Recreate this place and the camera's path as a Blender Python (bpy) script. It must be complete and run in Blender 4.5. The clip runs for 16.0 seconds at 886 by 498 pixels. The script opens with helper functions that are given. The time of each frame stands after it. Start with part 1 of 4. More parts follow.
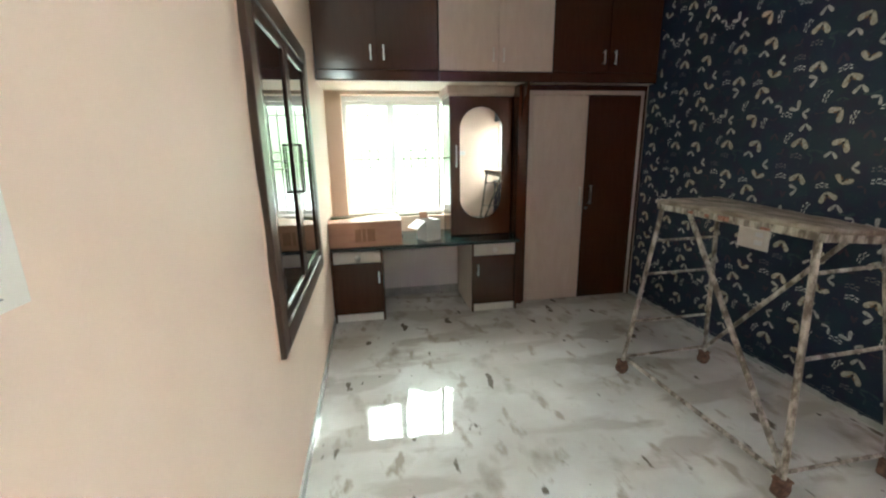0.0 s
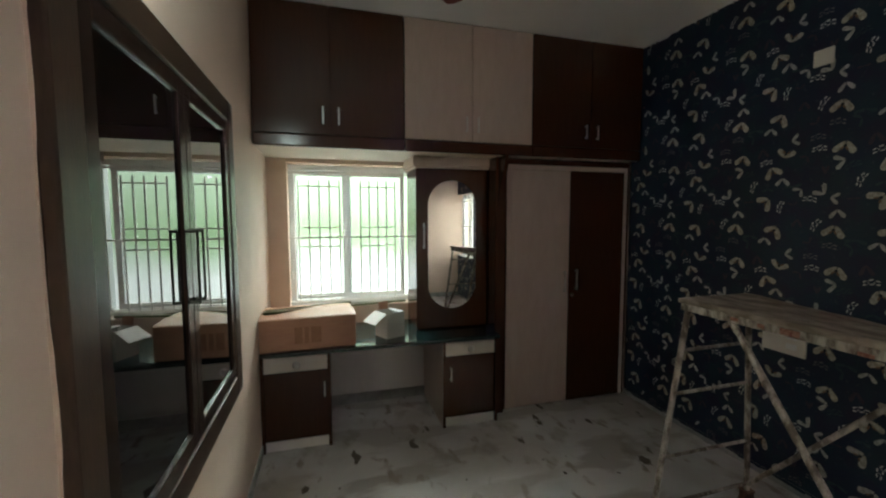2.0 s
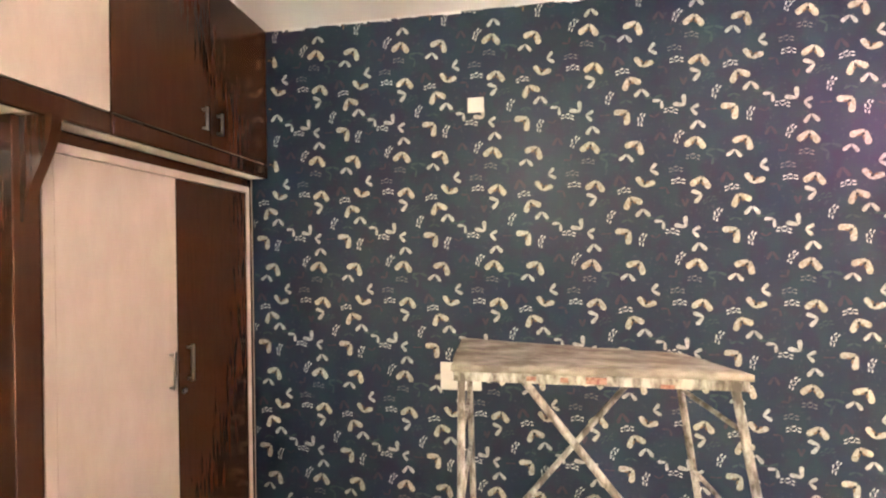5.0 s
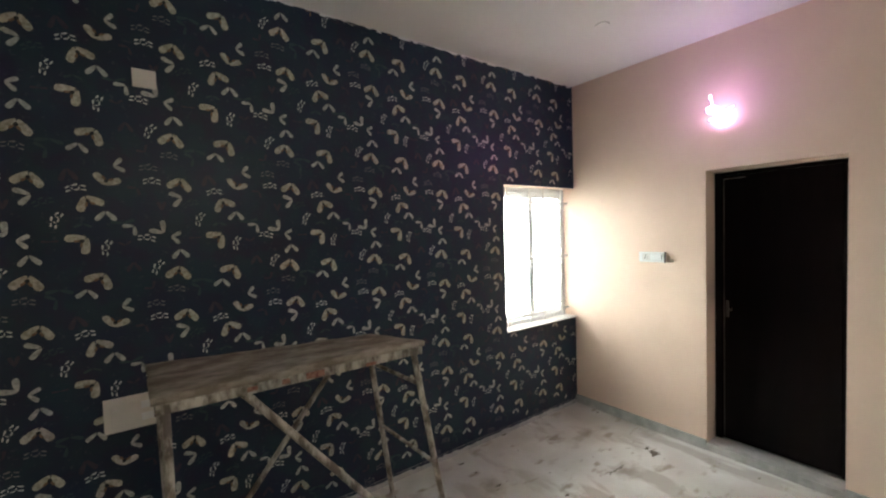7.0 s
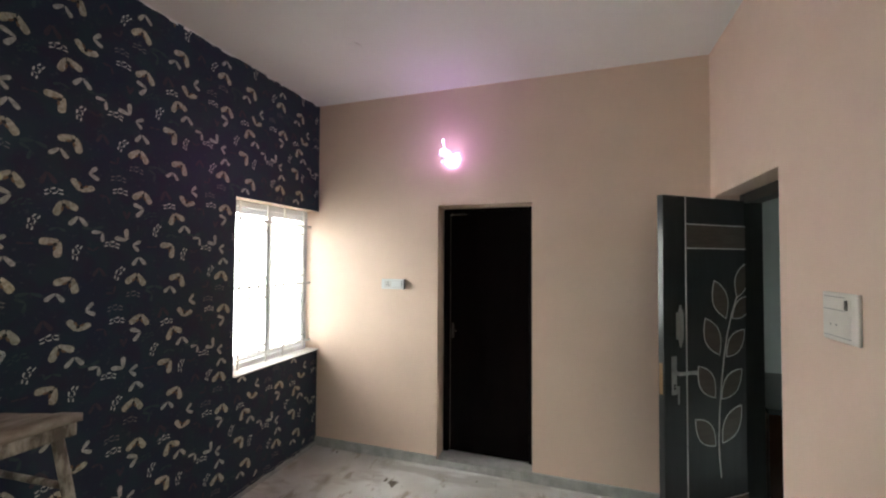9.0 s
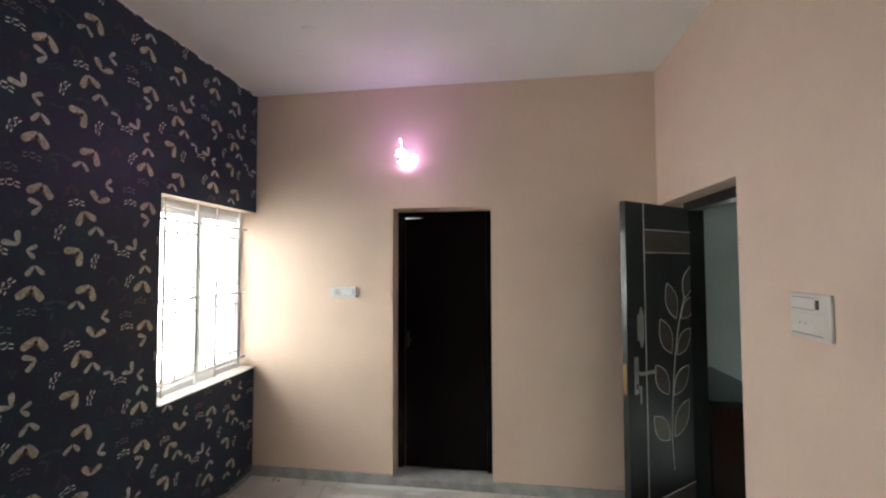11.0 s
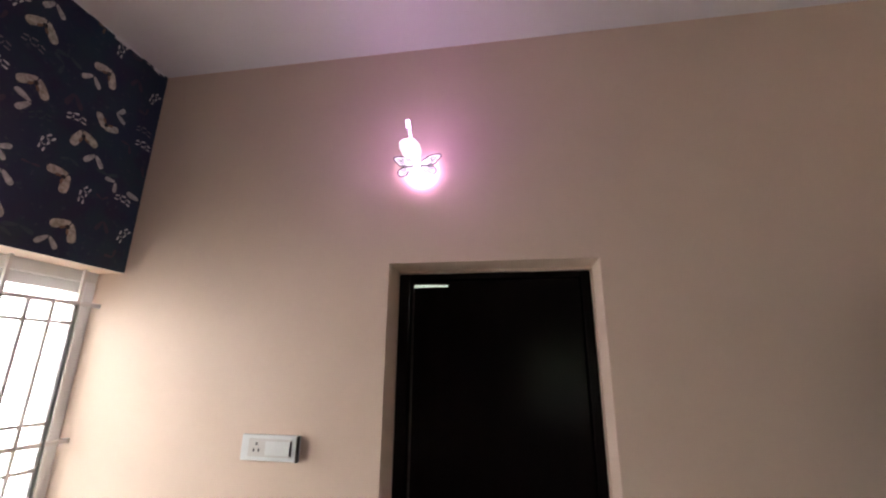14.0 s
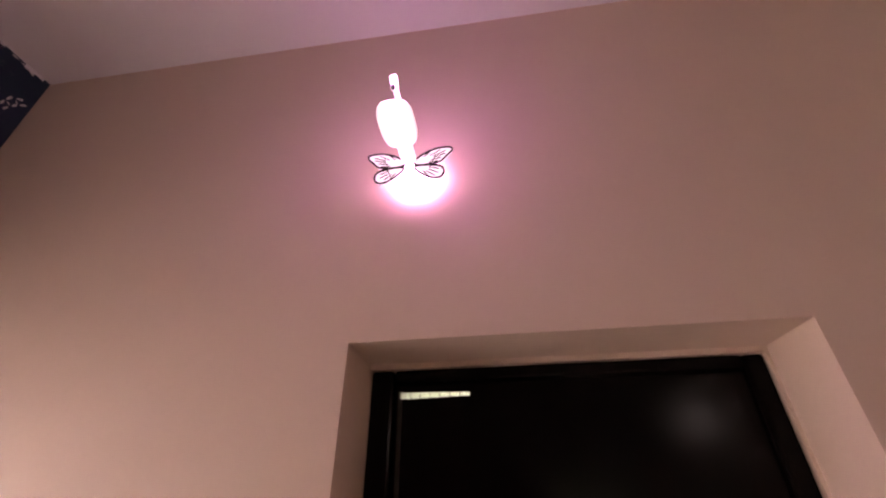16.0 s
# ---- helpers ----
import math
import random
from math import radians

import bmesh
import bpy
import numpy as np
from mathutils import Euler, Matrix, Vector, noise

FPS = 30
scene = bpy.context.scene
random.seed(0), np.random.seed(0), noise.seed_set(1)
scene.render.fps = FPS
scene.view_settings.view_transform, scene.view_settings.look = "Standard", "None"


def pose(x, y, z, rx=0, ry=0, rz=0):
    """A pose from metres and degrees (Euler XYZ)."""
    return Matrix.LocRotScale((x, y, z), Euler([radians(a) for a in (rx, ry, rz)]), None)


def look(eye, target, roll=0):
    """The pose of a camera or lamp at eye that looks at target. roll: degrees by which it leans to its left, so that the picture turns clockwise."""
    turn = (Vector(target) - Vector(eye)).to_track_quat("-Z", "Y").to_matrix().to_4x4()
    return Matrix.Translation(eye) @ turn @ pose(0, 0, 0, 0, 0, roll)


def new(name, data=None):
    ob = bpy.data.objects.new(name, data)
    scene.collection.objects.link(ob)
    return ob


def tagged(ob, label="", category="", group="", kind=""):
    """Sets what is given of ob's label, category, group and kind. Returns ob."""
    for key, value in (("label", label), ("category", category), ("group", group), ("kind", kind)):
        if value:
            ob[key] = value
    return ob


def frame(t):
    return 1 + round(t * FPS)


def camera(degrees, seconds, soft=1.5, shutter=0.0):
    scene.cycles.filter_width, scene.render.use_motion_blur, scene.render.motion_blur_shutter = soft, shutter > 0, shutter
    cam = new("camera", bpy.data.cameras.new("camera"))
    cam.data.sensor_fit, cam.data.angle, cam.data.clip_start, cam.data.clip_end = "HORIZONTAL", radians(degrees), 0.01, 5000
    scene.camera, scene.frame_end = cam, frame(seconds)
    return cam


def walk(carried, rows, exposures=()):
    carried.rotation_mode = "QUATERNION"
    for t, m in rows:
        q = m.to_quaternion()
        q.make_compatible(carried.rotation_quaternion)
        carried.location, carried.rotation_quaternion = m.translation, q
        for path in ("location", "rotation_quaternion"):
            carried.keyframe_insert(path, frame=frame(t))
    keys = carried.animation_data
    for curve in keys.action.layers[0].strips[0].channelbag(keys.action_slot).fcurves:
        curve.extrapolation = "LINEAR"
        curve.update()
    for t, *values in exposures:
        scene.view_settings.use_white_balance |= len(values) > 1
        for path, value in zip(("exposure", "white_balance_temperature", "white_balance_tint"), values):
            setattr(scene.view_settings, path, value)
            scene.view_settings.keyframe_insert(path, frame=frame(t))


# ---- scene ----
cam = camera(94.9, 16.0, soft=2.2)

PATH = [
    (0, (0.383, 0.399, 1.513), (0.716, 2.313, 1.035), -1.0),
    (0.5, (0.352, 0.444, 1.547), (0.742, 2.384, 1.261), -1.7),
    (1, (0.334, 0.543, 1.566), (0.785, 2.484, 1.398), -0.8),
    (1.5, (0.401, 0.795, 1.565), (0.894, 2.727, 1.417), -0.5),
    (2, (0.453, 1.07, 1.587), (0.999, 2.988, 1.433), -0.1),
    (2.5, (0.458, 1.37, 1.584), (1.312, 3.173, 1.445), -1.5),
    (3, (0.526, 1.644, 1.579), (1.663, 3.288, 1.487), 0.0),
    (3.2, (0.56, 1.752, 1.606), (1.79, 3.327, 1.536), 0.5),
    (5.3, (0.673, 2.544, 1.613), (2.672, 2.596, 1.607), -0.5),
    (5.5, (0.666, 2.575, 1.631), (2.663, 2.458, 1.62), -0.3),
    (6, (0.669, 2.671, 1.667), (2.601, 2.162, 1.587), -2.7),
    (6.5, (0.649, 2.699, 1.653), (2.461, 1.855, 1.573), -2.6),
    (7, (0.623, 2.681, 1.667), (2.24, 1.507, 1.585), -1.8),
    (7.5, (0.633, 2.633, 1.67), (2.021, 1.195, 1.611), -1.4),
    (8, (0.681, 2.579, 1.633), (1.788, 0.913, 1.667), -1.9),
    (8.5, (0.76, 2.524, 1.622), (1.59, 0.707, 1.714), -0.9),
    (9, (0.814, 2.471, 1.619), (1.45, 0.576, 1.672), 0.3),
    (9.5, (0.951, 2.494, 1.627), (1.3, 0.525, 1.655), -1.3),
    (9.7, (0.986, 2.507, 1.629), (1.249, 0.525, 1.657), -1.4),
    (11.8, (1.146, 2.114, 1.609), (1.423, 0.135, 1.705), 0.6),
    (12, (1.172, 2.003, 1.606), (1.424, 0.021, 1.696), 0.7),
    (12.5, (1.274, 1.686, 1.624), (1.491, -0.29, 1.849), -0.1),
    (13, (1.352, 1.384, 1.632), (1.586, -0.583, 1.912), -1.1),
    (13.5, (1.395, 1.051, 1.645), (1.683, -0.885, 2.06), 0.4),
    (14, (1.456, 0.813, 1.702), (1.767, -1.089, 2.239), 0.6),
    (14.5, (1.547, 0.573, 1.725), (1.817, -1.297, 2.38), -1.2),
    (15, (1.572, 0.395, 1.752), (1.851, -1.428, 2.526), -0.8),
    (15.5, (1.59, 0.204, 1.792), (1.882, -1.562, 2.684), -0.3),
    (16, (1.626, 0.066, 1.815), (1.86, -1.617, 2.869), -0.5),
]
EXPOSURES = [
    (0.0, 1.6, 6200, 2), (0.5, 1.0, 6050, 0), (1.0, 0.45, 6100, 0), (1.5, 0.35, 6250, 2), (2.0, 0.2, 6300, 2), (2.5, 0.3, 6400, 4), (3.0, 0.42, 6400, 6),
    (5.3, 3.85, 7300, 12), (5.5, 3.85, 7300, 12), (6.0, 3.0, 7200, 10), (6.5, 1.85, 6600, 6), (7.0, 1.0, 6400, 6), (8.0, 0.62, 6400, 9), (9.0, 0.65, 6400, 10),
    (12.0, 0.7, 6400, 9), (12.5, 0.38, 6450, 10), (13.0, 0.25, 6500, 12), (13.5, 0.25, 6550, 16), (14.5, 0.32, 6700, 20), (15.2, 0.33, 6950, 24), (16.0, 0.17, 8000, 49),
]
walk(cam, [(t, look(eye, target, roll)) for t, eye, target, roll in PATH], EXPOSURES)


# ---- world and light ----
world = bpy.data.worlds.new("world")
scene.world = world
world.use_nodes = True
wn = world.node_tree
sky = wn.nodes.new("ShaderNodeTexSky")
sky.sky_type, sky.sun_disc = "NISHITA", False
sky.sun_elevation, sky.sun_rotation = radians(58), radians(171)
wn.links.new(sky.outputs[0], wn.nodes["Background"].inputs[0])
wn.nodes["Background"].inputs[1].default_value = 0.12


def lamp(name, kind, m, power, colour, **settings):
    data = bpy.data.lights.new(name, kind)
    data.energy, data.color = power, colour
    if kind == "AREA":
        data.shape, data.size, data.size_y = "RECTANGLE", settings["size"][0], settings["size"][1]
    elif kind == "SUN":
        data.angle = settings["angle"]
    else:
        data.shadow_soft_size = settings["radius"]
    ob = new(name, data)
    ob.matrix_world = m
    return ob


lamp("sun", "SUN", look((1.2, -8, 13), (0, 0, 0)), 2.0, (1.0, 0.95, 0.88), angle=radians(0.6))
# area lamps added outside the three windows, standing in for daylight
lamp("window_daylight_north", "AREA", look((0.72, 6.0, 3.0), (0.75, 3.0, 1.25)), 225, (0.95, 1.0, 0.97), size=(2.6, 1.5))
lamp("window_daylight_east", "AREA", look((5.3, -0.2, 2.2), (2.6, -0.05, 1.65)), 770, (1.0, 0.99, 0.95), size=(6.0, 4.4))
lamp("window_daylight_next_room", "AREA", look((-1.75, -3.5, 3.3), (-1.72, -1.6, 0.9)), 380, (0.86, 1.0, 0.98), size=(1.4, 1.0))
# the two bulbs that burn on the walls
lamp("bulb_light", "POINT", pose(1.780, -0.385, 2.500), 1.25, (0.78, 0.40, 1.0), radius=0.04)
lamp("white_bulb_light", "POINT", pose(0.125, 2.22, 2.36), 2.8, (0.9, 1.0, 0.95), radius=0.04)

# ---- materials ----


def material(name, colour, second=None, rough=0.5, metal=0.0, scale=6.0, stretch=(1, 1, 1), bump=0.0, bump_scale=180.0,
             ior=1.5, detail=6.0, low=0.35, high=0.65, rough_vary=0.0, coat=0.0):
    """A surface with two colours mixed by a large noise, fine relief by a small one."""
    m = bpy.data.materials.new(name)
    m.use_nodes = True
    t = m.node_tree
    b = t.nodes["Principled BSDF"]
    b.inputs["Roughness"].default_value, b.inputs["Metallic"].default_value, b.inputs["IOR"].default_value = rough, metal, ior
    b.inputs["Coat Weight"].default_value = coat
    b.inputs["Coat Roughness"].default_value = 0.05
    b.inputs["Base Color"].default_value = (*colour, 1)
    place = t.nodes.new("ShaderNodeTexCoord")
    mapping = t.nodes.new("ShaderNodeMapping")
    mapping.inputs["Scale"].default_value = stretch
    t.links.new(place.outputs["Object"], mapping.inputs[0])
    if second:
        n = t.nodes.new("ShaderNodeTexNoise")
        n.inputs["Scale"].default_value, n.inputs["Detail"].default_value, n.inputs["Roughness"].default_value = scale, detail, 0.62
        r = t.nodes.new("ShaderNodeValToRGB")
        r.color_ramp.elements[0].position, r.color_ramp.elements[1].position = low, high
        r.color_ramp.elements[0].color, r.color_ramp.elements[1].color = (*colour, 1), (*second, 1)
        t.links.new(mapping.outputs[0], n.inputs[0])
        t.links.new(n.outputs[0], r.inputs[0])
        t.links.new(r.outputs[0], b.inputs["Base Color"])
        if rough_vary:
            k = t.nodes.new("ShaderNodeMapRange")
            k.inputs[3].default_value, k.inputs[4].default_value = max(0.01, rough - rough_vary), rough + rough_vary
            t.links.new(n.outputs[0], k.inputs[0])
            t.links.new(k.outputs[0], b.inputs["Roughness"])
    if bump:
        f = t.nodes.new("ShaderNodeTexNoise")
        f.inputs["Scale"].default_value, f.inputs["Detail"].default_value = bump_scale, 4
        u = t.nodes.new("ShaderNodeBump")
        u.inputs["Strength"].default_value, u.inputs["Distance"].default_value = bump, 0.002
        t.links.new(mapping.outputs[0], f.inputs[0])
        t.links.new(f.outputs[0], u.inputs["Height"])
        t.links.new(u.outputs[0], b.inputs["Normal"])
    return m


def glow(name, colour, strength, base=0.8):
    m = bpy.data.materials.new(name)
    m.use_nodes = True
    b = m.node_tree.nodes["Principled BSDF"]
    b.inputs["Base Color"].default_value = (base, base, base, 1)
    b.inputs["Emission Color"].default_value, b.inputs["Emission Strength"].default_value = (*colour, 1), strength
    return m


PAINT = material("peach wall paint", (0.745, 0.578, 0.462), (0.795, 0.623, 0.502), rough=0.55, scale=1.6, bump=0.12, bump_scale=90)
CEIL = material("white ceiling paint", (0.86, 0.85, 0.83), (0.89, 0.88, 0.86), rough=0.7, scale=1.3, bump=0.1, bump_scale=70)
CREAM = material("cream soffit paint", (0.76, 0.68, 0.56), (0.80, 0.73, 0.62), rough=0.6, scale=2.0, bump=0.1)
GREYWALL = material("pale grey wall paint", (0.56, 0.62, 0.61), (0.62, 0.68, 0.67), rough=0.6, scale=1.6, bump=0.1)
DARK = material("dark brown laminate", (0.047, 0.0155, 0.0065), (0.057, 0.0190, 0.0083), rough=0.18, scale=9, stretch=(7, 7, 0.5), bump=0.02, bump_scale=60, detail=9)
BEIGE = material("beige laminate", (0.48, 0.375, 0.32), (0.52, 0.415, 0.36), rough=0.35, scale=7, stretch=(3, 3, 0.8), bump=0.04, bump_scale=80)
WHITE = material("white laminate", (0.62, 0.60, 0.57), (0.70, 0.68, 0.65), rough=0.35, scale=5)
DRAWER = material("greyish beige laminate", (0.50, 0.455, 0.41), (0.55, 0.50, 0.455), rough=0.35, scale=5)
DOORWOOD = material("dark stained door", (0.016, 0.0185, 0.0185), (0.025, 0.0285, 0.0285), rough=0.29, scale=4, stretch=(7, 7, 0.6), bump=0.15, bump_scale=30)
DOORBAND = material("brown veneer", (0.085, 0.060, 0.046), (0.130, 0.096, 0.076), rough=0.3, scale=7, stretch=(1, 1, 6), bump=0.08, bump_scale=40)
BATHDOOR = material("near black glossy door", (0.004, 0.003, 0.003), (0.007, 0.0045, 0.0045), rough=0.17, ior=1.16, scale=3, stretch=(4, 4, 0.5))
# showcase frame: paler and rougher than the teak of its doors
FRAMEWOOD = material("paler brown teak frame", (0.040, 0.023, 0.015), (0.075, 0.045, 0.029), rough=0.36, scale=6, stretch=(6, 6, 0.9), bump=0.2, bump_scale=40, rough_vary=0.1)
UNITWOOD = material("dark varnished teak", (0.022, 0.012, 0.009), (0.036, 0.019, 0.013), rough=0.25, scale=5, stretch=(8, 8, 0.8), bump=0.12, bump_scale=40)
GRANITE = material("dark green granite", (0.006, 0.016, 0.016), (0.022, 0.045, 0.042), rough=0.06, ior=1.75, scale=70, low=0.42, high=0.7, rough_vary=0.02)
SKIRT = material("grey marble skirting", (0.36, 0.37, 0.35), (0.50, 0.50, 0.48), rough=0.2, scale=9, rough_vary=0.08)
UPVC = material("white window plastic", (0.74, 0.76, 0.76), (0.80, 0.81, 0.81), rough=0.35, scale=3)
GRILLE = material("white painted steel", (0.76, 0.75, 0.72), (0.82, 0.81, 0.78), rough=0.4, scale=20)
STEEL = material("brushed steel", (0.55, 0.54, 0.52), (0.66, 0.65, 0.63), rough=0.28, metal=1.0, scale=30)
INLAY = material("silver inlay strip", (0.82, 0.80, 0.77), (0.88, 0.86, 0.83), rough=0.35, metal=0.1, scale=30)
BRASS = material("dull brass", (0.26, 0.16, 0.085), (0.36, 0.24, 0.13), rough=0.4, metal=0.85, scale=30)
LINE = material("grey shadow gap plastic", (0.30, 0.29, 0.27), rough=0.5)
BRONZE = material("dark bronze metal", (0.05, 0.045, 0.04), (0.09, 0.08, 0.07), rough=0.35, metal=0.9, scale=30)
PLATE = material("ivory plastic plate", (0.70, 0.67, 0.60), (0.75, 0.72, 0.66), rough=0.35, scale=10)
PLATE2 = material("white switch plastic", (0.74, 0.76, 0.75), (0.80, 0.81, 0.80), rough=0.3, scale=10)
OLIVE = material("olive coated steel", (0.085, 0.105, 0.040), (0.14, 0.16, 0.075), rough=0.4, metal=0.3, scale=20)
BLACK = material("black plastic", (0.01, 0.01, 0.01), rough=0.4)
CARTON = material("brown cardboard", (0.36, 0.185, 0.115), (0.42, 0.23, 0.145), rough=0.5, scale=5, stretch=(1, 1, 4), bump=0.15, bump_scale=60)
CARTONINK = material("faded brown print", (0.25, 0.125, 0.068), (0.30, 0.16, 0.09), rough=0.8, scale=30)
WHITECARD = material("white card", (0.60, 0.58, 0.55), (0.68, 0.66, 0.63), rough=0.7, scale=8, bump=0.1)
FANRED = material("maroon fan enamel", (0.17, 0.035, 0.022), (0.23, 0.05, 0.03), rough=0.3, scale=6)
RUST = material("rusty caster", (0.09, 0.045, 0.03), (0.20, 0.11, 0.07), rough=0.8, scale=40, bump=0.3)
TUBE = material("paint splashed steel tube", (0.125, 0.100, 0.078), (0.52, 0.475, 0.41), rough=0.62, scale=22, stretch=(1, 1, 0.45), detail=8, low=0.42, high=0.62, bump=0.5, bump_scale=70)
BOARD = material("paint splashed plank", (0.19, 0.155, 0.120), (0.45, 0.395, 0.325), rough=0.8, scale=9, stretch=(1.5, 0.8, 1.5), detail=9, low=0.40, high=0.66, bump=0.6, bump_scale=60)
REDSPOT = material("dried red paint", (0.22, 0.075, 0.055), (0.36, 0.19, 0.14), rough=0.7, scale=60, low=0.4, high=0.55)
DARKGLASS = material("dark tinted glass", (0.004, 0.005, 0.005), rough=0.015, ior=2.5)
MIRROR = material("mirror", (0.82, 0.84, 0.83), rough=0.01, metal=1.0)
# only for the added facets that make a glint on the bathroom door
POLISH = material("glint facet metal", (0.80, 0.82, 0.84), (0.86, 0.88, 0.90), rough=0.12, metal=1.0, scale=40)
OUTGROUND = material("pale outdoor ground", (0.42, 0.40, 0.36), (0.50, 0.48, 0.44), rough=0.9, scale=0.6)
BULB = glow("lit pink bulb", (0.90, 0.42, 1.0), 30.0)
BULBW = glow("lit white bulb", (0.9, 1.0, 0.96), 25.0)
# emission added to lamp body, stem and lever, for the bulb's light on them
LAMPBODY = glow("lit white plastic", (1.0, 0.93, 0.98), 0.9)
PLUG = glow("white plastic with faint added glow", (1.0, 0.93, 0.98), 0.6)
VEIN = material("dark enamel line", (0.012, 0.005, 0.007), rough=0.6)
WINGLOW = glow("lit acrylic butterfly", (0.97, 0.80, 1.0), 1.3, 0.2)


def clear_glass():
    m = bpy.data.materials.new("clear window glass")
    m.use_nodes = True
    b = m.node_tree.nodes["Principled BSDF"]
    b.inputs["Base Color"].default_value = (0.96, 0.99, 0.97, 1)
    b.inputs["Roughness"].default_value, b.inputs["Transmission Weight"].default_value, b.inputs["IOR"].default_value = 0.0, 1.0, 1.45
    return m


GLASS = clear_glass()


def floor_marble():
    """Polished white marble, cloudy, with smudges, scuffs and specks of dried mortar."""
    m = bpy.data.materials.new("polished dusty marble")
    m.use_nodes = True
    t = m.node_tree
    b = t.nodes["Principled BSDF"]
    co = t.nodes.new("ShaderNodeTexCoord").outputs["Object"]

    def noise_of(scale, detail, low, high, stretch=(1, 1, 1), turn=0.0):
        p = t.nodes.new("ShaderNodeMapping")
        p.inputs["Scale"].default_value, p.inputs["Rotation"].default_value[2] = stretch, turn
        n = t.nodes.new("ShaderNodeTexNoise")
        n.inputs["Scale"].default_value, n.inputs["Detail"].default_value = scale, detail
        k = t.nodes.new("ShaderNodeMapRange")
        k.inputs[1].default_value, k.inputs[2].default_value = low, high
        t.links.new(co, p.inputs[0]), t.links.new(p.outputs[0], n.inputs[0]), t.links.new(n.outputs[0], k.inputs[0])
        return k.outputs[0]

    def mix(fac, a, c):
        x = t.nodes.new("ShaderNodeMix")
        x.data_type = "RGBA"
        t.links.new(fac, x.inputs[0])
        if isinstance(a, tuple):
            x.inputs[6].default_value = (*a, 1)
        else:
            t.links.new(a, x.inputs[6])
        x.inputs[7].default_value = (*c, 1)
        return x.outputs[2]

    cloud = noise_of(2.2, 8, 0.35, 0.68)
    scuff = noise_of(4.6, 6, 0.57, 0.74, (1, 0.62, 1), 0.7)
    prints = noise_of(9.0, 4, 0.60, 0.68, (1, 0.45, 1), 0.9)
    speck = noise_of(8.0, 3, 0.665, 0.70, (1, 0.42, 1), -0.7)
    drop = noise_of(15.0, 2, 0.735, 0.77, (1, 0.7, 1), 0.2)
    dust = noise_of(1.1, 5, 0.42, 0.72)
    vein = noise_of(3.1, 9, 0.53, 0.60, (0.45, 1.3, 1), 0.5)
    c = mix(cloud, (0.73, 0.74, 0.71), (0.60, 0.605, 0.58))
    c = mix(vein, c, (0.50, 0.485, 0.45))
    c = mix(dust, c, (0.50, 0.475, 0.43))
    c = mix(scuff, c, (0.34, 0.305, 0.255))
    c = mix(prints, c, (0.40, 0.365, 0.315))
    c = mix(speck, c, (0.17, 0.15, 0.125))
    c = mix(drop, c, (0.13, 0.115, 0.10))
    t.links.new(c, b.inputs["Base Color"])
    rough = t.nodes.new("ShaderNodeMapRange")
    rough.inputs[3].default_value, rough.inputs[4].default_value = 0.025, 0.09
    t.links.new(dust, rough.inputs[0]), t.links.new(rough.outputs[0], b.inputs["Roughness"])
    b.inputs["IOR"].default_value = 1.6
    return m


def wallpaper_ground():
    """Midnight blue paper with dim teal and plum clouds of foliage."""
    m = bpy.data.materials.new("midnight blue wallpaper")
    m.use_nodes = True
    t = m.node_tree
    b = t.nodes["Principled BSDF"]
    co = t.nodes.new("ShaderNodeTexCoord").outputs["Object"]
    colour = None
    for scale, low, high, tint in ((7.0, 0.40, 0.62, (0.008, 0.034, 0.050)), (9.0, 0.50, 0.66, (0.018, 0.015, 0.046)), (55.0, 0.62, 0.74, (0.045, 0.055, 0.075))):
        p = t.nodes.new("ShaderNodeMapping")
        p.inputs["Location"].default_value = (scale, scale * 0.7, 0)
        n = t.nodes.new("ShaderNodeTexNoise")
        n.inputs["Scale"].default_value, n.inputs["Detail"].default_value = scale, 3
        k = t.nodes.new("ShaderNodeMapRange")
        k.inputs[1].default_value, k.inputs[2].default_value, k.inputs[4].default_value = low, high, 0.8
        x = t.nodes.new("ShaderNodeMix")
        x.data_type = "RGBA"
        t.links.new(co, p.inputs[0]), t.links.new(p.outputs[0], n.inputs[0]), t.links.new(n.outputs[0], k.inputs[0]), t.links.new(k.outputs[0], x.inputs[0])
        if colour:
            t.links.new(colour, x.inputs[6])
        else:
            x.inputs[6].default_value = (0.0095, 0.0205, 0.050, 1)
        x.inputs[7].default_value = (*tint, 1)
        colour = x.outputs[2]
    t.links.new(colour, b.inputs["Base Color"])
    b.inputs["Roughness"].default_value = 0.42
    b.inputs["IOR"].default_value = 1.45
    f = t.nodes.new("ShaderNodeTexNoise")
    f.inputs["Scale"].default_value = 260
    u = t.nodes.new("ShaderNodeBump")
    u.inputs["Strength"].default_value, u.inputs["Distance"].default_value = 0.25, 0.001
    t.links.new(co, f.inputs[0]), t.links.new(f.outputs[0], u.inputs["Height"]), t.links.new(u.outputs[0], b.inputs["Normal"])
    return m


